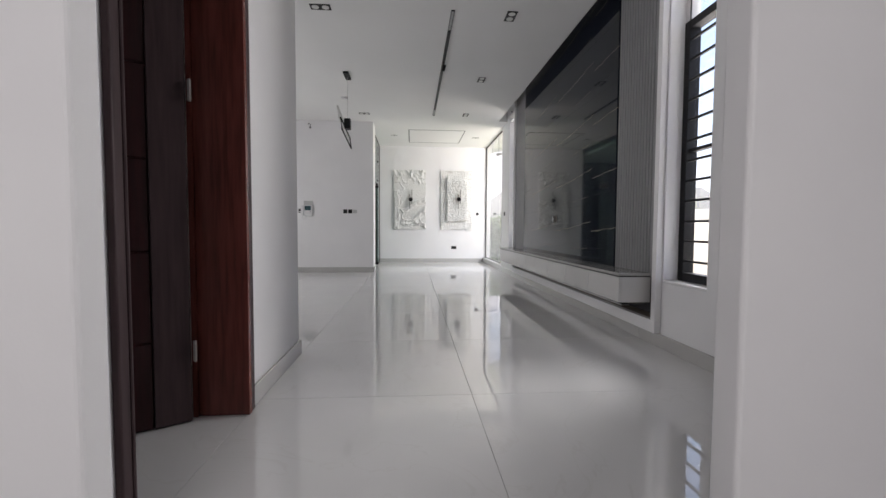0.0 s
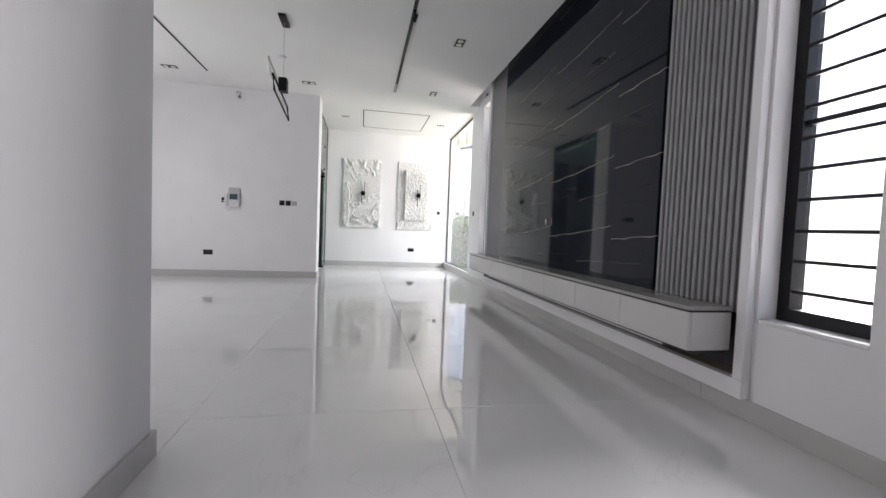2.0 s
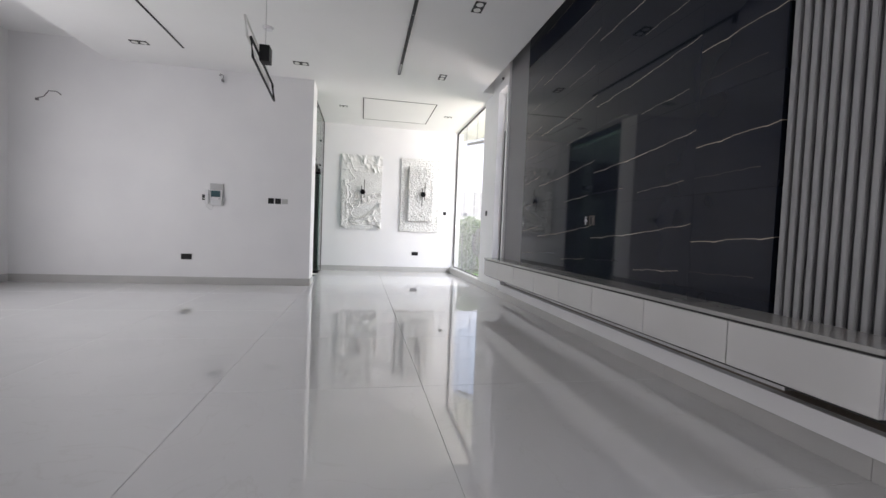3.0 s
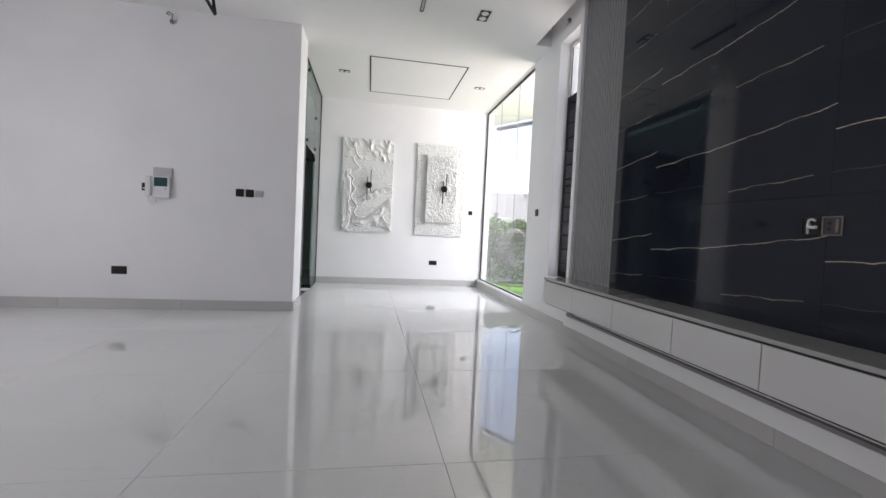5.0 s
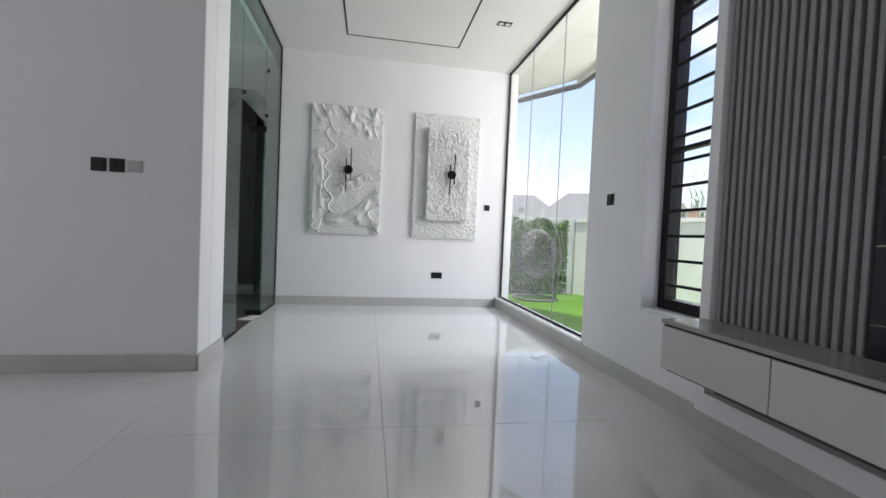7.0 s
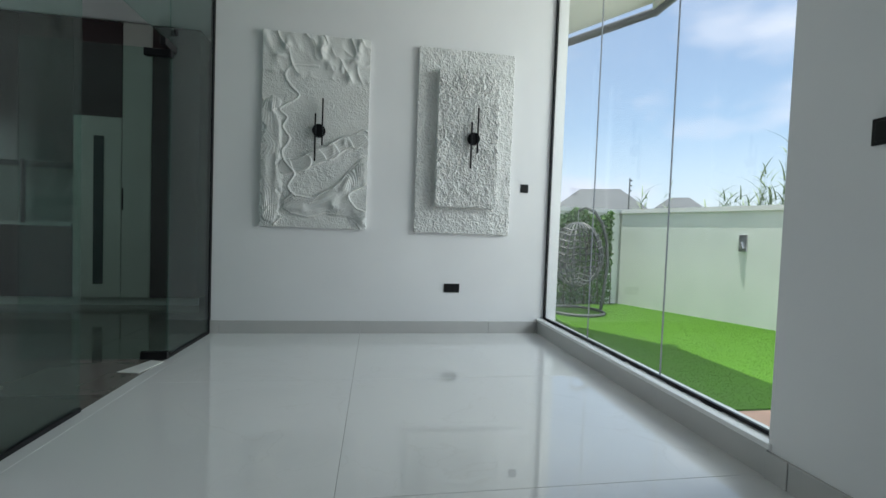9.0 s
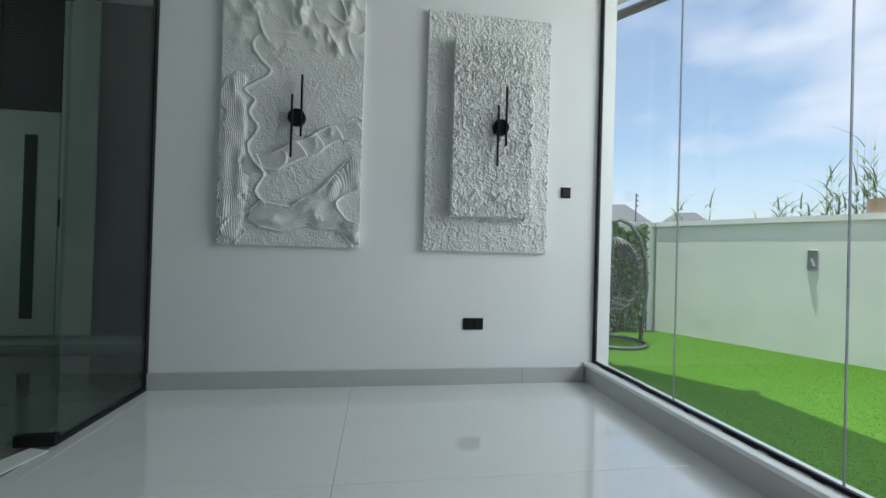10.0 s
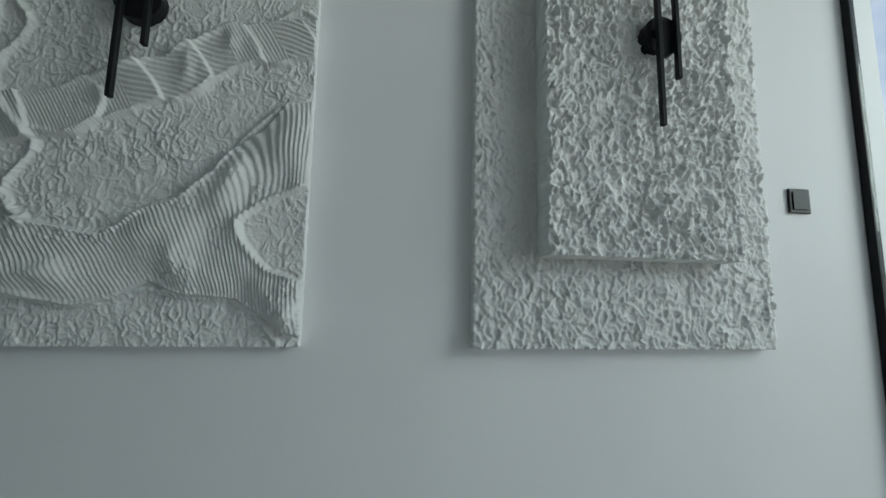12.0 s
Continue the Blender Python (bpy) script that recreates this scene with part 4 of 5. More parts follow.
def sconce(x, z, out_, dx):
    s = thing("wall_lamp", "black round wall lamp with two slim upright bars", "lamp", (x, BACK - out_, z), "wall lamps")
    part("rose", cyl(bmesh.new(), (0, 0.004, 0), (0, -0.032, 0), 0.056, 32), M_BLACK, s)
    for ax, z0, z1, y in ((-0.026, -0.27, 0.14, -0.048), (0.032, -0.13, 0.275, -0.042)):
        part("bar", B((ax - 0.0065, y - 0.008, z0), (ax + 0.0065, y + 0.008, z1), bevel=0.0015), M_BLACK, s)
        part("bar_arm", B((ax - 0.006, y + 0.009, -0.012), (ax + 0.006, -0.0325, 0.012)), M_BLACK, s)


sconce(0.878, 1.785, 0.030, 0)
sconce(2.240, 1.793, 0.110, 0)

# ---- wall plates and intercom ----
power_socket("light_switch", "small black switch on the white end wall", (2.782, BACK, 1.388), 0, 0.075, 0.078, M_BLACKPL, 1, "switches")
power_socket("wall_socket", "black double socket low on the end wall", (2.111, BACK, 0.424), 0, 0.146, 0.082, M_BLACKPL, 2)
power_socket("wall_socket", "black double socket low on the lounge wall", (-1.73, LEFT_END, 0.420), 0, 0.150, 0.086, M_BLACKPL, 2)
power_socket("light_switch", "black switch beside another on the lounge wall", (-0.53, LEFT_END, 1.33), 0, 0.086, 0.086, M_BLACKPL, 1, "switches")
power_socket("light_switch", "black switch in the middle of a row of three", (-0.425, LEFT_END, 1.33), 0, 0.086, 0.086, M_BLACKPL, 2, "switches")
power_socket("light_switch", "pale grey blank switch plate at the end of a row", (-0.322, LEFT_END, 1.33), 0, 0.086, 0.076, M_GREYPL, 1, "switches")
power_socket("light_switch", "black switch on the pier beside the garden pane", (WALL_R, 8.035, 1.30), -90, 0.086, 0.086, M_BLACKPL, 1, "switches")
power_socket("light_switch", "black switch on the wall near the slim window", (WALL_R, 1.169, 1.318), -90, 0.10, 0.09, M_BLACKPL, 1, "switches")

ic = thing("intercom", "white video intercom with handset and small teal screen", "intercom", (-1.315, LEFT_END, 1.375))
part("back_bracket", B((-0.095, -0.018, -0.04), (0.09, -0.001, 0.175), bevel=0.004), M_GREYPL, ic, "grey bracket")
part("body", B((-0.085, -0.05, -0.155), (0.085, -0.0185, 0.08), bevel=0.012, seg=3), M_WHITEPL, ic)
part("screen", B((-0.07, -0.053, -0.03), (0.06, -0.0505, 0.066), bevel=0.001), M_SCREEN, ic, "teal screen")
part("button", cyl(bmesh.new(), (0.045, -0.0505, -0.055), (0.045, -0.055, -0.055), 0.006, 12), M_BLACKPL, ic)
hs = part("handset", B((-0.150, -0.075, -0.14), (-0.094, -0.045, 0.075), bevel=0.012, seg=3), M_WHITEPL, ic, "white handset")
part("cord", tube(bmesh.new(), [(-0.12, -0.06, -0.14), (-0.125, -0.055, -0.19), (-0.085, -0.05, -0.225), (-0.055, -0.045, -0.22), (-0.045, -0.04, -0.18), (-0.05, -0.035, -0.135)], 0.005), M_WHITEPL, ic, smooth=True)
ob_ = thing("open_socket_box", "open black back box with white wires beside the intercom", "socket", (-1.49, LEFT_END, 1.335))
part("box_rim", B((-0.036, -0.006, -0.042), (0.036, 0, 0.042), bevel=0.002), M_BLACKPL, ob_)
part("cable", tube(bmesh.new(), [(-0.02, -0.008, -0.015), (0.0, -0.03, -0.02), (0.03, -0.035, -0.012), (0.07, -0.03, -0.02)], 0.007), M_WHITEPL, ob_, smooth=True)


def wire_stub(label, place, pts, rz=0):
    w = thing("wire_stub", label, "cable", place, "wire stubs", rz)
    part("wire", tube(bmesh.new(), pts, 0.006), M_WHITEPL if "white" in label else M_WIRE, w, smooth=True)
    part("connector", cyl(bmesh.new(), pts[-1], (pts[-1][0], pts[-1][1], pts[-1][2] - 0.03), 0.02, 12), M_WIRE, w)


wire_stub("grey wire stub looping out of the lounge wall", (-3.42, LEFT_END, 2.69), [(0.02, 0.0, 0.0), (0, -0.06, 0.03), (-0.07, -0.10, 0.02), (-0.12, -0.12, -0.07), (-0.20, -0.12, -0.10)])
wire_stub("short grey wire hook high on the lounge wall", (-1.27, LEFT_END, 3.16), [(-0.02, 0.0, 0.03), (-0.03, -0.05, 0.02), (0.0, -0.08, 0.03), (0.03, -0.05, 0.02), (0.01, -0.02, -0.03)])
wire_stub("short white wire ring above the slim window", (WALL_R, 7.42, 3.33), [(-0.03, 0.0, 0.03), (-0.03, -0.03, -0.01), (0.0, -0.04, -0.03), (0.03, -0.03, 0.0), (0.01, -0.01, 0.04)], -90)


# ---- ceiling fittings ----
def downlight(x, y, w, h, small=False):
    """A twin square spot, w along x, h along y."""
    d = thing("downlight", "twin black recessed spotlight with pale lamps" if not small else "small twin black recessed spotlight", "ceiling light", (x, y, CEIL), "downlights")
    f = 0.012
    bm = bmesh.new()
    box(bm, (-w / 2, -h / 2, -0.006), (w / 2, -h / 2 + f, -0.0005))
    box(bm, (-w / 2, h / 2 - f, -0.006), (w / 2, h / 2, -0.0005))
    box(bm, (-w / 2, -h / 2 + f, -0.006), (-w / 2 + f, h / 2 - f, -0.0005))
    box(bm, (w / 2 - f, -h / 2 + f, -0.006), (w / 2, h / 2 - f, -0.0005))
    part("frame", bm, M_BLACK, d)
    part("well", B((-w / 2 + f, -h / 2 + f, -0.003), (w / 2 - f, h / 2 - f, -0.0006)), M_BLACKPL, d)
    for s in (-1, 1):
        c = (s * w / 4, 0) if w > h else (0, s * h / 4)
        part("lamp", cyl(bmesh.new(), (*c, -0.0032), (*c, -0.009), min(w, h) * 0.33, 20), M_LED, d)


for x, y in ((1.99, 3.41), (1.99, 5.37), (2.0, 7.40)):
    downlight(x, y, 0.11, 0.21)
for x, y in ((-0.03, 3.38), (-0.04, 7.47), (-2.05, 7.36)):
    downlight(x, y, 0.21, 0.11)
for x, y in ((0.47, 9.42), (2.52, 9.52)):
    downlight(x, y, 0.15, 0.085, True)

track = thing("track_light", "long black magnetic track with slim inserts and a small spot", "track light", (1.355, 3.33, CEIL))
bm = bmesh.new()
box(bm, (-0.019, 0, -0.012), (-0.014, 4.14, -0.0005))
box(bm, (0.014, 0, -0.012), (0.019, 4.14, -0.0005))
box(bm, (-0.014, 0, -0.012), (0.014, 0.006, -0.0005))
box(bm, (-0.014, 4.134, -0.012), (0.014, 4.14, -0.0005))
part("channel", bm, M_BLACK, track)
part("channel_bed", B((-0.014, 0.006, -0.004), (0.014, 4.134, -0.0006)), M_GREYPL, track)
for y0, y1 in ((0.45, 1.35), (1.38, 2.35), (2.38, 3.72)):
    part("insert", B((-0.0135, y0, -0.016), (0.0135, y1, -0.0042), bevel=0.002), M_BLACK, track)
part("spot", cyl(bmesh.new(), (0.0, 1.48, -0.09), (0.02, 1.44, -0.02), 0.024, 20), M_BLACK, track, "small black spot")
slot = thing("linear_light", "thin black linear light across the lounge ceiling", "ceiling light", (-1.53, 3.33, CEIL))
part("profile", B((-0.012, 0, -0.008), (0.012, 4.05, -0.0005), bevel=0.001), M_BLACK, slot)

hatch = thing("ceiling_hatch", "white ceiling access panel with a thin black edge", "hatch", (0.832, 8.77, CEIL))
bm = bmesh.new()
HW, HL, HE = 1.34, 1.45, 0.019
box(bm, (0, 0, -0.004), (HW, HE, -0.0005))
box(bm, (0, HL - HE, -0.004), (HW, HL, -0.0005))
box(bm, (0, HE, -0.004), (HE, HL - HE, -0.0005))
box(bm, (HW - HE, HE, -0.004), (HW, HL - HE, -0.0005))
part("edge", bm, M_BLACK, hatch)
part("panel", B((HE, HE, -0.0025), (HW - HE, HL - HE, -0.0006)), M_CEIL, hatch)

det = thing("smoke_detector", "small pale disc detector on the ceiling", "detector", (-0.27, 6.45, CEIL))
part("disc", cyl(bmesh.new(), (0, 0, -0.028), (0, 0, -0.0005), 0.05, 28, 0.062), M_WHITEPL, det, smooth=False)

pend = thing("pendant_lamp", "hanging black and pale lamp of two crossed rectangular frames", "pendant lamp", (-0.055, 5.36, CEIL))
part("canopy", B((-0.04, -0.17, -0.028), (0.04, 0.13, -0.0005), bevel=0.003), M_BLACK, pend, "black ceiling box")
part("cord", cyl(bmesh.new(), (0, 0, -0.65), (0, 0, -0.029), 0.0025, 6), M_GREYPL, pend)
part("driver_box", B((-0.045, -0.05, -0.80), (0.045, 0.07, -0.65), bevel=0.004), M_BLACK, pend)


def ring(y0, z0, y1, z1, h, x, mat_, label):
    """An upright rectangular frame between two ends."""
    bm = bmesh.new()
    t = 0.014
    tube(bm, [(x, y0, z0), (x, y1, z1), (x - 0.02, y1, z1 + h), (x - 0.02, y0, z0 + h)], 0.013, 4, close=True)
    part("lamp_frame", bm, mat_, pend, label)


ring(-0.32, -0.88, 0.58, -0.985, 0.17, -0.03, M_BLACK, "black lower frame")
ring(-0.40, -0.74, 0.44, -0.88, 0.17, -0.06, M_LED, "pale upper frame")

# ---- garden ----
AX, AY, BX_, BY_ = 5.72, 13.87, 10.40, 3.90          # the long garden wall runs from A to B
d1 = Vector((BX_ - AX, BY_ - AY)).normalized()
nrm = Vector((-d1.y, d1.x))                            # away from the house
if nrm.x < 0:
    nrm = -nrm
TOP = 1.48


def garden_wall(name, p, q, out_, label):
    o = Vector(out_) * 0.2
    bm = bmesh.new()
    prism(bm, [tuple(p), tuple(q), tuple(q + o), tuple(p + o)], LAWN - 0.1, TOP - 0.07)
    w = structure(name, bm, M_GARDENWALL, label)
    e = Vector(out_) * 0.03
    bm = bmesh.new()
    prism(bm, [tuple(p - e), tuple(q - e), tuple(q + o + e), tuple(p + o + e)], TOP - 0.0695, TOP)
    part("coping", bm, M_COPING, w, "white coping")
    return w


A, Bv = Vector((AX, AY)), Vector((BX_, BY_))
garden_wall("wall_garden", A, Bv, nrm, "pale green-white rendered garden wall with a white coping")
d2 = Vector((-0.998, -0.062))
n2 = Vector((-0.062, 0.998))
C = A + d2 * 3.2
garden_wall("wall_garden_end", A + nrm * 0.2, C, n2, "pale rendered end wall behind the hedge")

structure("ground", B((-60, -60, LAWN - 0.5), (300, 300, LAWN - 0.12)), M_EARTH, "dry earth reaching the horizon")
lawn = structure("lawn", prism(bmesh.new(), [(RW, 9.43), (4.42, 9.43), (7.395, 10.3), (AX, AY), (2.6, 13.68), (2.6, 11.1), (RW, 11.1)], LAWN - 0.118, LAWN), M_GRASS, "bright green artificial turf")
structure("paving", prism(bmesh.new(), [(RW, 7.9), (8.5, 7.9), (7.40, 10.25), (4.42, 9.39), (RW, 9.39)], LAWN - 0.118, LAWN + 0.004), M_PAVE, "peach coloured patio paving")
structure("pavement", prism(bmesh.new(), [(RW, -3.0), (14, -3.0), (14, 0.3), (8.5, 7.897), (RW, 7.897)], LAWN - 0.118, LAWN + 0.004), M_CONC, "pale concrete yard")
pts = []
random.seed(21)
blades = []
faces = []
poly = [(3.3, 9.45), (4.43, 9.45), (7.35, 10.32), (5.69, 13.82), (3.3, 13.68)]


def inside(x, y, poly):
    c = False
    for (x0, y0), (x1, y1) in zip(poly, poly[1:] + poly[:1]):
        if (y0 > y) != (y1 > y) and x < (x1 - x0) * (y - y0) / (y1 - y0) + x0:
            c = not c
    return c


while len(blades) < 3 * 56000:
    x, y = random.uniform(3.3, 7.4), random.uniform(9.4, 13.85)
    if not inside(x, y, poly):
        continue
    a, h = random.uniform(0, 6.28), random.uniform(0.004, 0.008)
    dx, dy = 0.0025 * math.cos(a), 0.0025 * math.sin(a)
    i = len(blades)
    blades += [(x - dx, y - dy, LAWN), (x + dx, y + dy, LAWN), (x + random.uniform(-.012, .012), y + random.uniform(-.012, .012), LAWN + h)]
    faces.append((i, i + 1, i + 2))
me = bpy.data.meshes.new("turf_blades")
me.from_pydata(blades, [], faces)
me.materials.append(M_BLADE)
turf = tagged(new("turf_blades", me), "short green turf blades", "grass", kind="stuff")


def leafy(name, label, category, count, place, size, seed):
    """Crowd of small leaves; place() gives a point."""
    random.seed(seed)
    vs, fs = [], []
    for _ in range(count):
        p = Vector(place())
        s = random.uniform(*size)
        q = Euler([random.uniform(0, 6.28) for _ in range(3)]).to_matrix()
        i = len(vs)
        for c in ((-0.5, 0, 0), (0, -0.28, 0.06), (0.5, 0, 0), (0, 0.28, 0.06)):
            vs.append(p + q @ (Vector(c) * s))
        fs += [(i, i + 1, i + 2), (i, i + 2, i + 3)]
    m_ = bpy.data.meshes.new(name)
    m_.from_pydata(vs, [], fs)
    m_.materials.append(M_LEAF)
    return new(name, m_)


hedge = thing("hedge", "dense dark green clipped hedge against the end wall", "hedge", (0, 0, 0))


def hedge_point():
    k, lift = random.uniform(0.25, 3.0), random.random() ** 0.8
    depth = random.uniform(0.02, 0.12) + 0.02 * math.sin(k * 7)
    q = A + d2 * k - n2 * depth
    return (q.x, q.y, LAWN + 0.02 + lift * (TOP - LAWN - 0.1 + 0.07 * math.sin(k * 9)))


f = leafy("foliage", "", "", 9500, hedge_point, (0.05, 0.11), 4)
f.parent = hedge
bm = bmesh.new()
random.seed(9)
for k in range(22):
    q = A + d2 * (0.22 + k * 0.13) - n2 * random.uniform(0.05, 0.12)
    tube(bm, [(q.x, q.y, LAWN), (q.x + random.uniform(-.05, .05), q.y, LAWN + 0.6), (q.x + random.uniform(-.1, .1), q.y, LAWN + 1.25)], 0.009, 5)
part("stems", bm, mat("hedge_stem", (0.08, 0.06, 0.04), rough=0.9), hedge)

# swing chair
sw = thing("hanging_chair", "dark rattan egg swing chair on a curved stand", "chair", (4.47, 13.00, LAWN))
bm = bmesh.new()
tube(bm, [(0.42 * math.cos(a * math.pi / 16), 0.42 * math.sin(a * math.pi / 16), 0.025) for a in range(32)], 0.022, 6, close=True)
part("base_ring", bm, M_RATTAN, sw, smooth=True)
bm = bmesh.new()
tube(bm, [(0.42, 0, 0.03), (0.46, 0, 0.35), (0.50, 0, 0.75), (0.47, 0, 1.10), (0.38, 0, 1.38), (0.24, 0, 1.56), (0.08, 0, 1.62), (-0.02, 0, 1.56)], 0.024, 8)
part("stand_pole", bm, M_RATTAN, sw, smooth=True)
part("chain", tube(bmesh.new(), [(-0.02, 0, 1.56), (-0.02, 0, 1.38)], 0.008), M_STEEL, sw)
bm = bmesh.new()
cz, rz_, rr = 0.90, 0.49, 0.38
for k in range(26):
    a = 2 * math.pi * k / 26
    tube(bm, [(-0.02 + rr * math.sin(t) * math.cos(a) * (1 - 0.12 * math.cos(t)), rr * math.sin(t) * math.sin(a), cz + rz_ * math.cos(t)) for t in [math.pi * j / 14 for j in range(1, 14 if k not in (18, 19, 20, 21) else 4)]], 0.011, 5)
part("ribs", bm, M_RATTAN, sw, "rattan ribs")
bm = bmesh.new()
for j in range(3, 14):
    t = math.pi * (j + 0.3) / 14.5
    r = rr * math.sin(t)
    span = range(0, 25) if j > 9 else range(0, 25)
    gap = 0.0 if j > 9 else 0.9
    pts = [(-0.02 + r * math.cos(b), r * math.sin(b), cz + rz_ * math.cos(t) + 0.02 * math.sin(6 * b)) for b in [(-math.pi / 2 + gap / 2) + (2 * math.pi - gap) * i / 24 for i in span]]
    tube(bm, pts, 0.011, 5)
part("weave", bm, M_RATTAN, sw, "woven rattan bands")

# tap box on the garden wall
k = 1.90
tp = A + d1 * k
tap = thing("garden_lamp", "small steel up-down light on the garden wall", "wall lamp", (tp.x - nrm.x * 0.001, tp.y - nrm.y * 0.001, 0.955), "", math.degrees(math.atan2(d1.y, d1.x)))
part("plate", B((-0.05, -0.02, -0.12), (0.05, -0.001, 0.12), bevel=0.003), M_STEEL, tap)
part("head", cyl(bmesh.new(), (0.015, -0.05, -0.08), (-0.015, -0.045, 0.01), 0.022, 16), M_STEEL, tap)

# roof overhang and gutter
over = structure("roof_overhang", prism(bmesh.new(), [(RW, 7.7), (3.98, 7.7), (4.08, 10.9), (3.50, 11.80), (RW, 12.5)], 3.33, 3.42), M_SOFFIT, "pale roof soffit over the garden pane")
part("fascia", prism(bmesh.new(), [(3.98, 7.7), (4.02, 7.7), (4.12, 10.92), (4.08, 10.9)], 3.27, 3.52), M_SOFFIT, over)
bm = bmesh.new()
tube(bm, [(4.12, 7.8, 3.30), (4.14, 10.93, 3.27), (3.54, 11.86, 3.27)], 0.045, 8)
tube(bm, [(4.14, 10.93, 3.27), (4.22, 11.02, 3.34)], 0.05, 8)
part("gutter", bm, M_ROOF, over, "dark grey gutter", smooth=True)

# far houses
def far_house(x, y, w, d, h, rz, label):
    t = thing("house", label, "house", (x, y, LAWN - 0.1), "far houses", rz)
    part("wall", B((-w / 2, -d / 2, 0), (w / 2, d / 2, h)), M_HOUSE, t)
    bm = bmesh.new()
    e, rise = 0.6, min(w, d) * 0.50
    lo = [bm.verts.new(p) for p in ((-w / 2 - e, -d / 2 - e, h), (w / 2 + e, -d / 2 - e, h), (w / 2 + e, d / 2 + e, h), (-w / 2 - e, d / 2 + e, h))]
    hi = [bm.verts.new(p) for p in ((-w / 2 + d / 2, 0, h + rise), (w / 2 - d / 2, 0, h + rise))]
    bm.faces.new(lo[::-1])
    bm.faces.new((lo[0], lo[1], hi[1], hi[0]))
    bm.faces.new((lo[2], lo[3], hi[0], hi[1]))
    bm.faces.new((lo[1], lo[2], hi[1]))
    bm.faces.new((lo[3], lo[0], hi[0]))
    part("roof", bm, M_ROOF, t, "grey hipped roof")
    for s in (-0.3, 0.0, 0.3):
        wdw = part("window", B((s * w - 0.6, -d / 2 - 0.05, h * 0.45), (s * w + 0.6, -d / 2 - 0.001, h * 0.8)), M_SCREEN, t)
        part("window_frame", B((s * w - 0.7, -d / 2 - 0.04, h * 0.43), (s * w + 0.7, -d / 2 - 0.002, h * 0.45)), M_COPING, wdw)


far_house(30.7, 59.4, 14, 9, 3.55, -29, "far bungalow with a steep grey hipped roof")
far_house(20.1, 64.1, 18, 9, 3.2, -18, "far wide house with a steep grey roof")
far_house(44.6, 62.0, 11.5, 9, 3.3, -38, "far bungalow with a low grey roof")
far_house(59.3, 63.5, 13, 9, 2.9, -46, "distant low bungalow with a grey roof")
for x, y, h in ((25.9, 45.2, 7.4), (72, 62, 8.0)):
    p_ = thing("utility_pole", "slim far utility pole", "pole", (x, y, LAWN - 0.1), "poles")
    part("post", cyl(bmesh.new(), (0, 0, 0), (0, 0, h), 0.09, 8, 0.06), M_RATTAN, p_)
    for z in (0.15, 0.65, 1.15):
        part("insulator", B((0.05, -0.06, h - z - 0.12), (0.22, 0.06, h - z)), M_RATTAN, p_)


# reeds behind the wall
def reed(x, y, h, spread, seed, label):
    random.seed(seed)
    t = thing("reed_plant", label, "plant", (x, y, LAWN - 0.12), "reeds")
    vs, fs = [], []

    def blade(p0, ang, length, droop, wdt):
        prev = None
        for j in range(7):
            s = j / 6
            px = p0[0] + math.cos(ang) * length * s * (0.35 + 0.5 * s)
            py = p0[1] + math.sin(ang) * length * s * (0.35 + 0.5 * s)
            pz = p0[2] + length * (0.85 * s - droop * s * s)
            ww = wdt * (1 - s) ** 0.7 + 0.001
            i = len(vs)
            vs.append((px - math.sin(ang) * ww, py + math.cos(ang) * ww, pz))
            vs.append((px + math.sin(ang) * ww, py - math.cos(ang) * ww, pz + 0.3 * ww))
            if prev is not None:
                fs.append((prev, prev + 1, i + 1, i))
            prev = i
    for _ in range(int(26 * spread) + 4):
        bx, by = random.uniform(-spread, spread) * 0.5, random.uniform(-spread, spread) * 0.3
        hh = h * random.uniform(0.72, 0.95)
        for kk in range(9):
            blade((bx, by, hh * (0.35 + 0.07 * kk)), random.uniform(0, 6.28), random.uniform(0.2, 0.5), random.uniform(0.1, 0.6), 0.011)
        for q in range(3):
            vs_i = len(vs)
            a = q * 2.1
            vs.extend([(bx - 0.009 * math.cos(a), by - 0.009 * math.sin(a), 0), (bx + 0.009 * math.cos(a), by + 0.009 * math.sin(a), 0), (bx, by, hh * 1.05)])
            fs.append((vs_i, vs_i + 1, vs_i + 2))
    m_ = bpy.data.meshes.new("blades")
    m_.from_pydata(vs, [], fs)
    m_.materials.append(M_REED)
    o = new("blades", m_)
    o.parent = t


for i, (k, off, h, sp) in enumerate(((-0.02, 0.7, 2.55, 0.12), (0.42, 0.7, 2.4, 0.14), (1.15, 0.7, 2.15, 0.3), (1.35, 0.8, 2.4, 0.3), (1.62, 0.7, 2.3, 0.35), (1.9, 0.6, 2.7, 0.25),
                                     (2.05, 0.9, 2.35, 0.5), (2.25, 0.7, 3.1, 0.35), (2.5, 0.8, 2.6, 0.6), (2.75, 0.7, 2.8, 0.5), (3.1, 0.8, 2.7, 0.7), (3.7, 0.9, 2.6, 0.8), (4.6, 1.0, 2.4, 0.8))):
    q = A + d1 * k + nrm * off
    reed(q.x, q.y, h, sp, 100 + i, "tall wild reed clump growing behind the garden wall")
q = A + d1 * 2.42 + nrm * 0.1
st = thing("pillar_cap", "round terracotta coloured block on the garden wall", "pillar", (q.x, q.y, TOP + 0.0005))
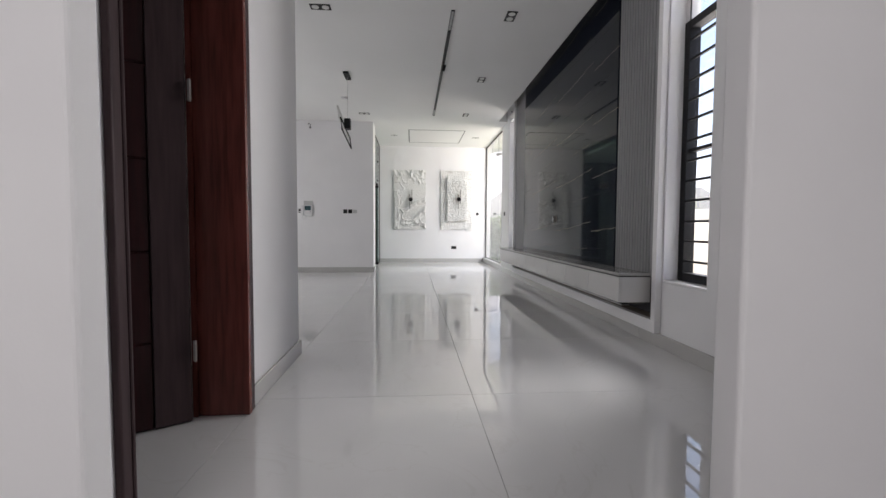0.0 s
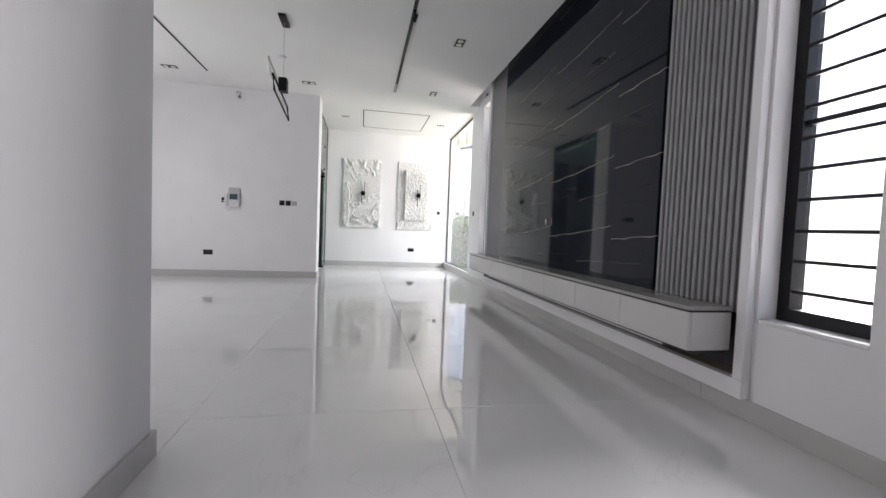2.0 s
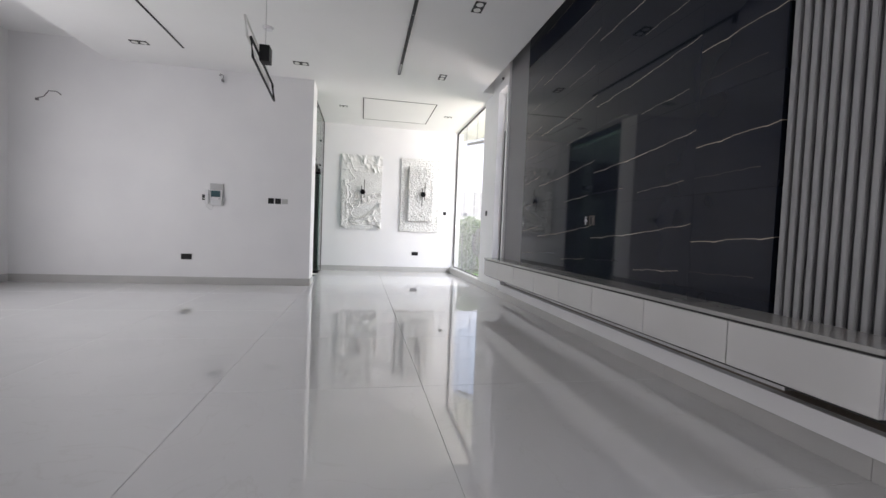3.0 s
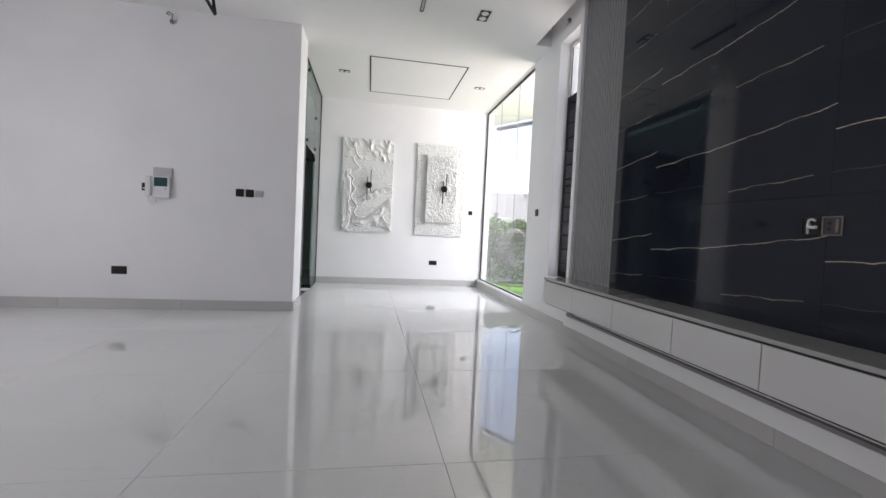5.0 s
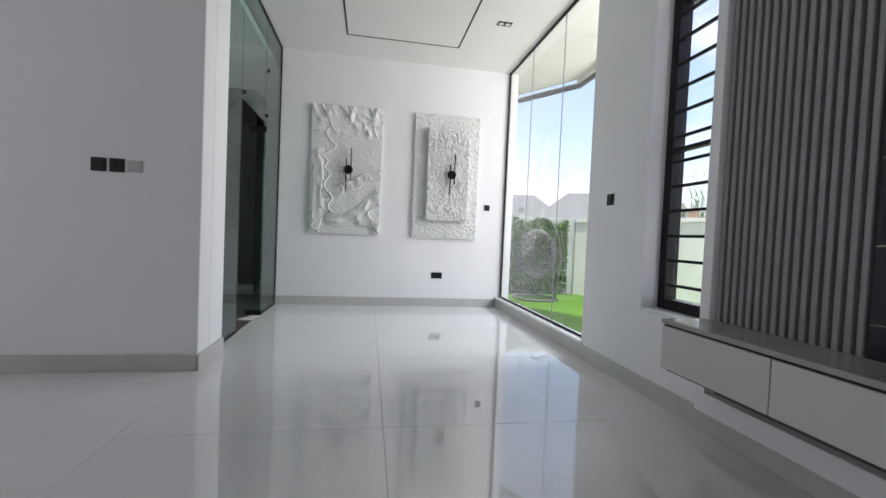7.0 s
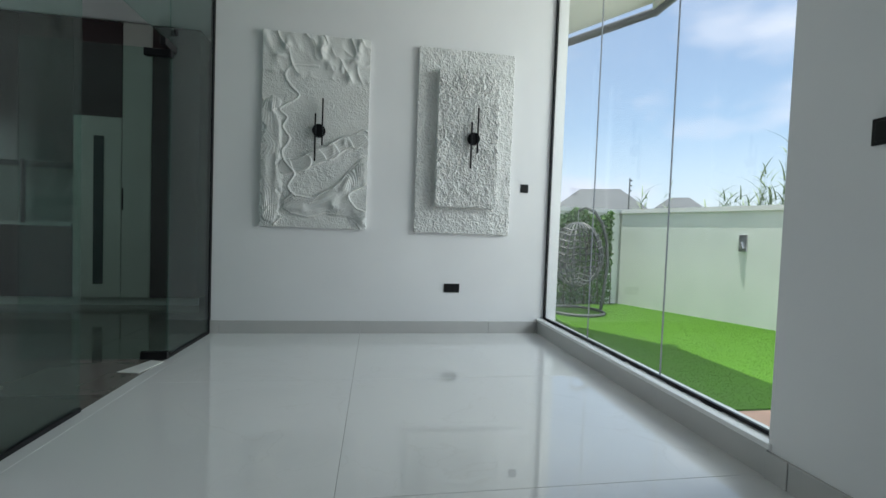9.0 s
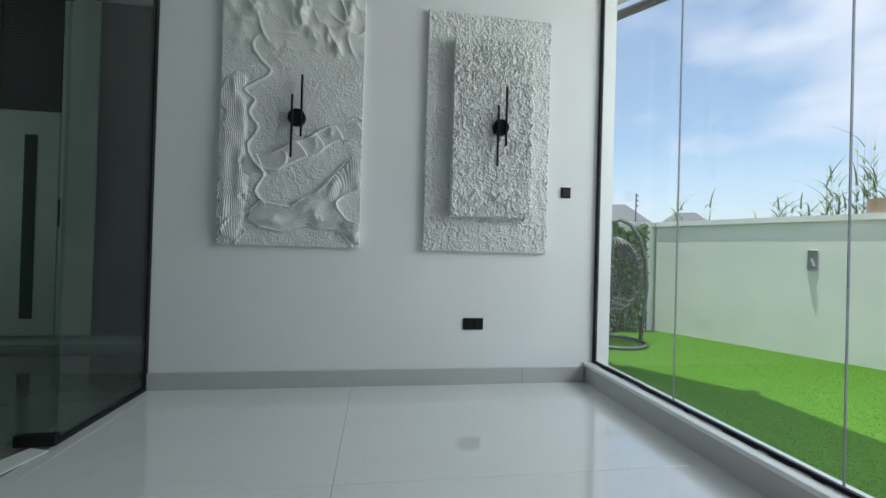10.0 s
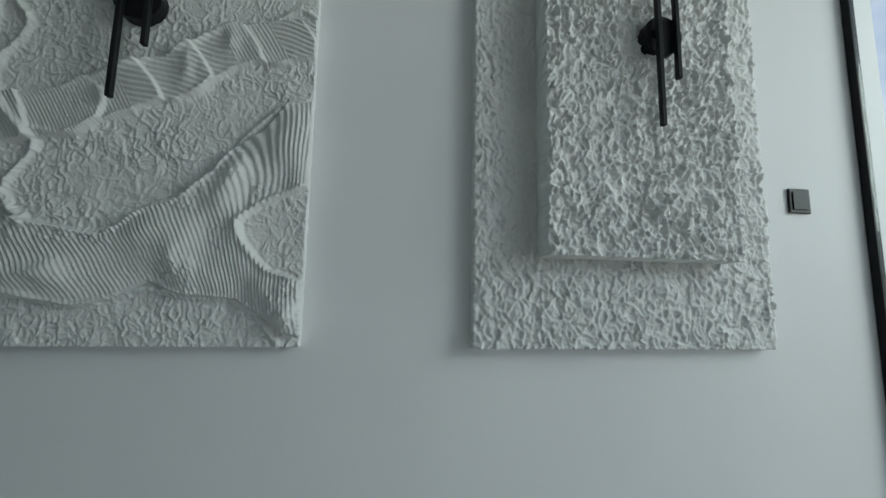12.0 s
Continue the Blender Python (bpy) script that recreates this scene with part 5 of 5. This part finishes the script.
part("block", cyl(bmesh.new(), (0, 0, 0), (0, 0, 0.16), 0.098, 18, 0.092), M_STUMP, st)

# ---- floor tiles, last ----
tile_cache = {}


def tile(x0, y0, x1, y1, material, parent=None, name="tile"):
    key = (round(x1 - x0, 3), round(y1 - y0, 3), material.name)
    if key not in tile_cache:
        w, h = x1 - x0, y1 - y0
        g, c = 0.0008, 0.0010
        b = bmesh.new()
        v = []
        for inset, z in ((g, -0.009), (g, -c), (g + c, 0.0)):
            v.append([b.verts.new(p) for p in ((inset, inset, z), (w - inset, inset, z), (w - inset, h - inset, z), (inset, h - inset, z))])
        for i in range(2):
            for j in range(4):
                b.faces.new((v[i][j], v[i][(j + 1) % 4], v[i + 1][(j + 1) % 4], v[i + 1][j]))
        b.faces.new(v[2])
        me_ = bpy.data.meshes.new(name)
        b.to_mesh(me_)
        b.free()
        me_.materials.append(material)
        tile_cache[key] = me_
    ob = new(name, tile_cache[key])
    ob.location = (x0, y0, 0)
    ob.parent = floor_ob


XS = [1.28 + 1.2 * k for k in range(-5, 2)]
XS[-1] = WALL_R + 0.119
XS = sorted(set(round(a, 4) for a in XS))
YS = [round(1.19 + 1.2 * k, 4) for k in range(-4, 9)]
for x0, x1 in zip(XS, XS[1:]):
    for y0, y1 in zip(YS, YS[1:]):
        if y0 >= 9.5:
            y1 = BACK
        if x1 < 0.2 and y0 > LEFT_END - 0.1:
            continue
        if x1 < 0.2 and y1 > LEFT_END + 0.1:
            if x1 > 0:
                tile(x0, y0, x1, LEFT_END + 0.1, M_TILE)
                tile(0.0, LEFT_END + 0.1, x1, y1, M_TILE)
            else:
                tile(x0, y0, x1, LEFT_END + 0.1, M_TILE)
            continue
        tile(x0, y0, x1, y1, M_TILE)
for y0, y1 in ((8.39, 9.59), (9.59, BACK)):
    tile(0.0, y0, 0.08, y1, M_TILE)
for x0 in [-0.6 * k for k in range(1, 8)]:
    for y0 in [LEFT_END + 0.1 + 0.6 * k for k in range(0, 9)]:
        tile(x0, y0, x0 + 0.6, y0 + 0.6, M_DARKTILE)
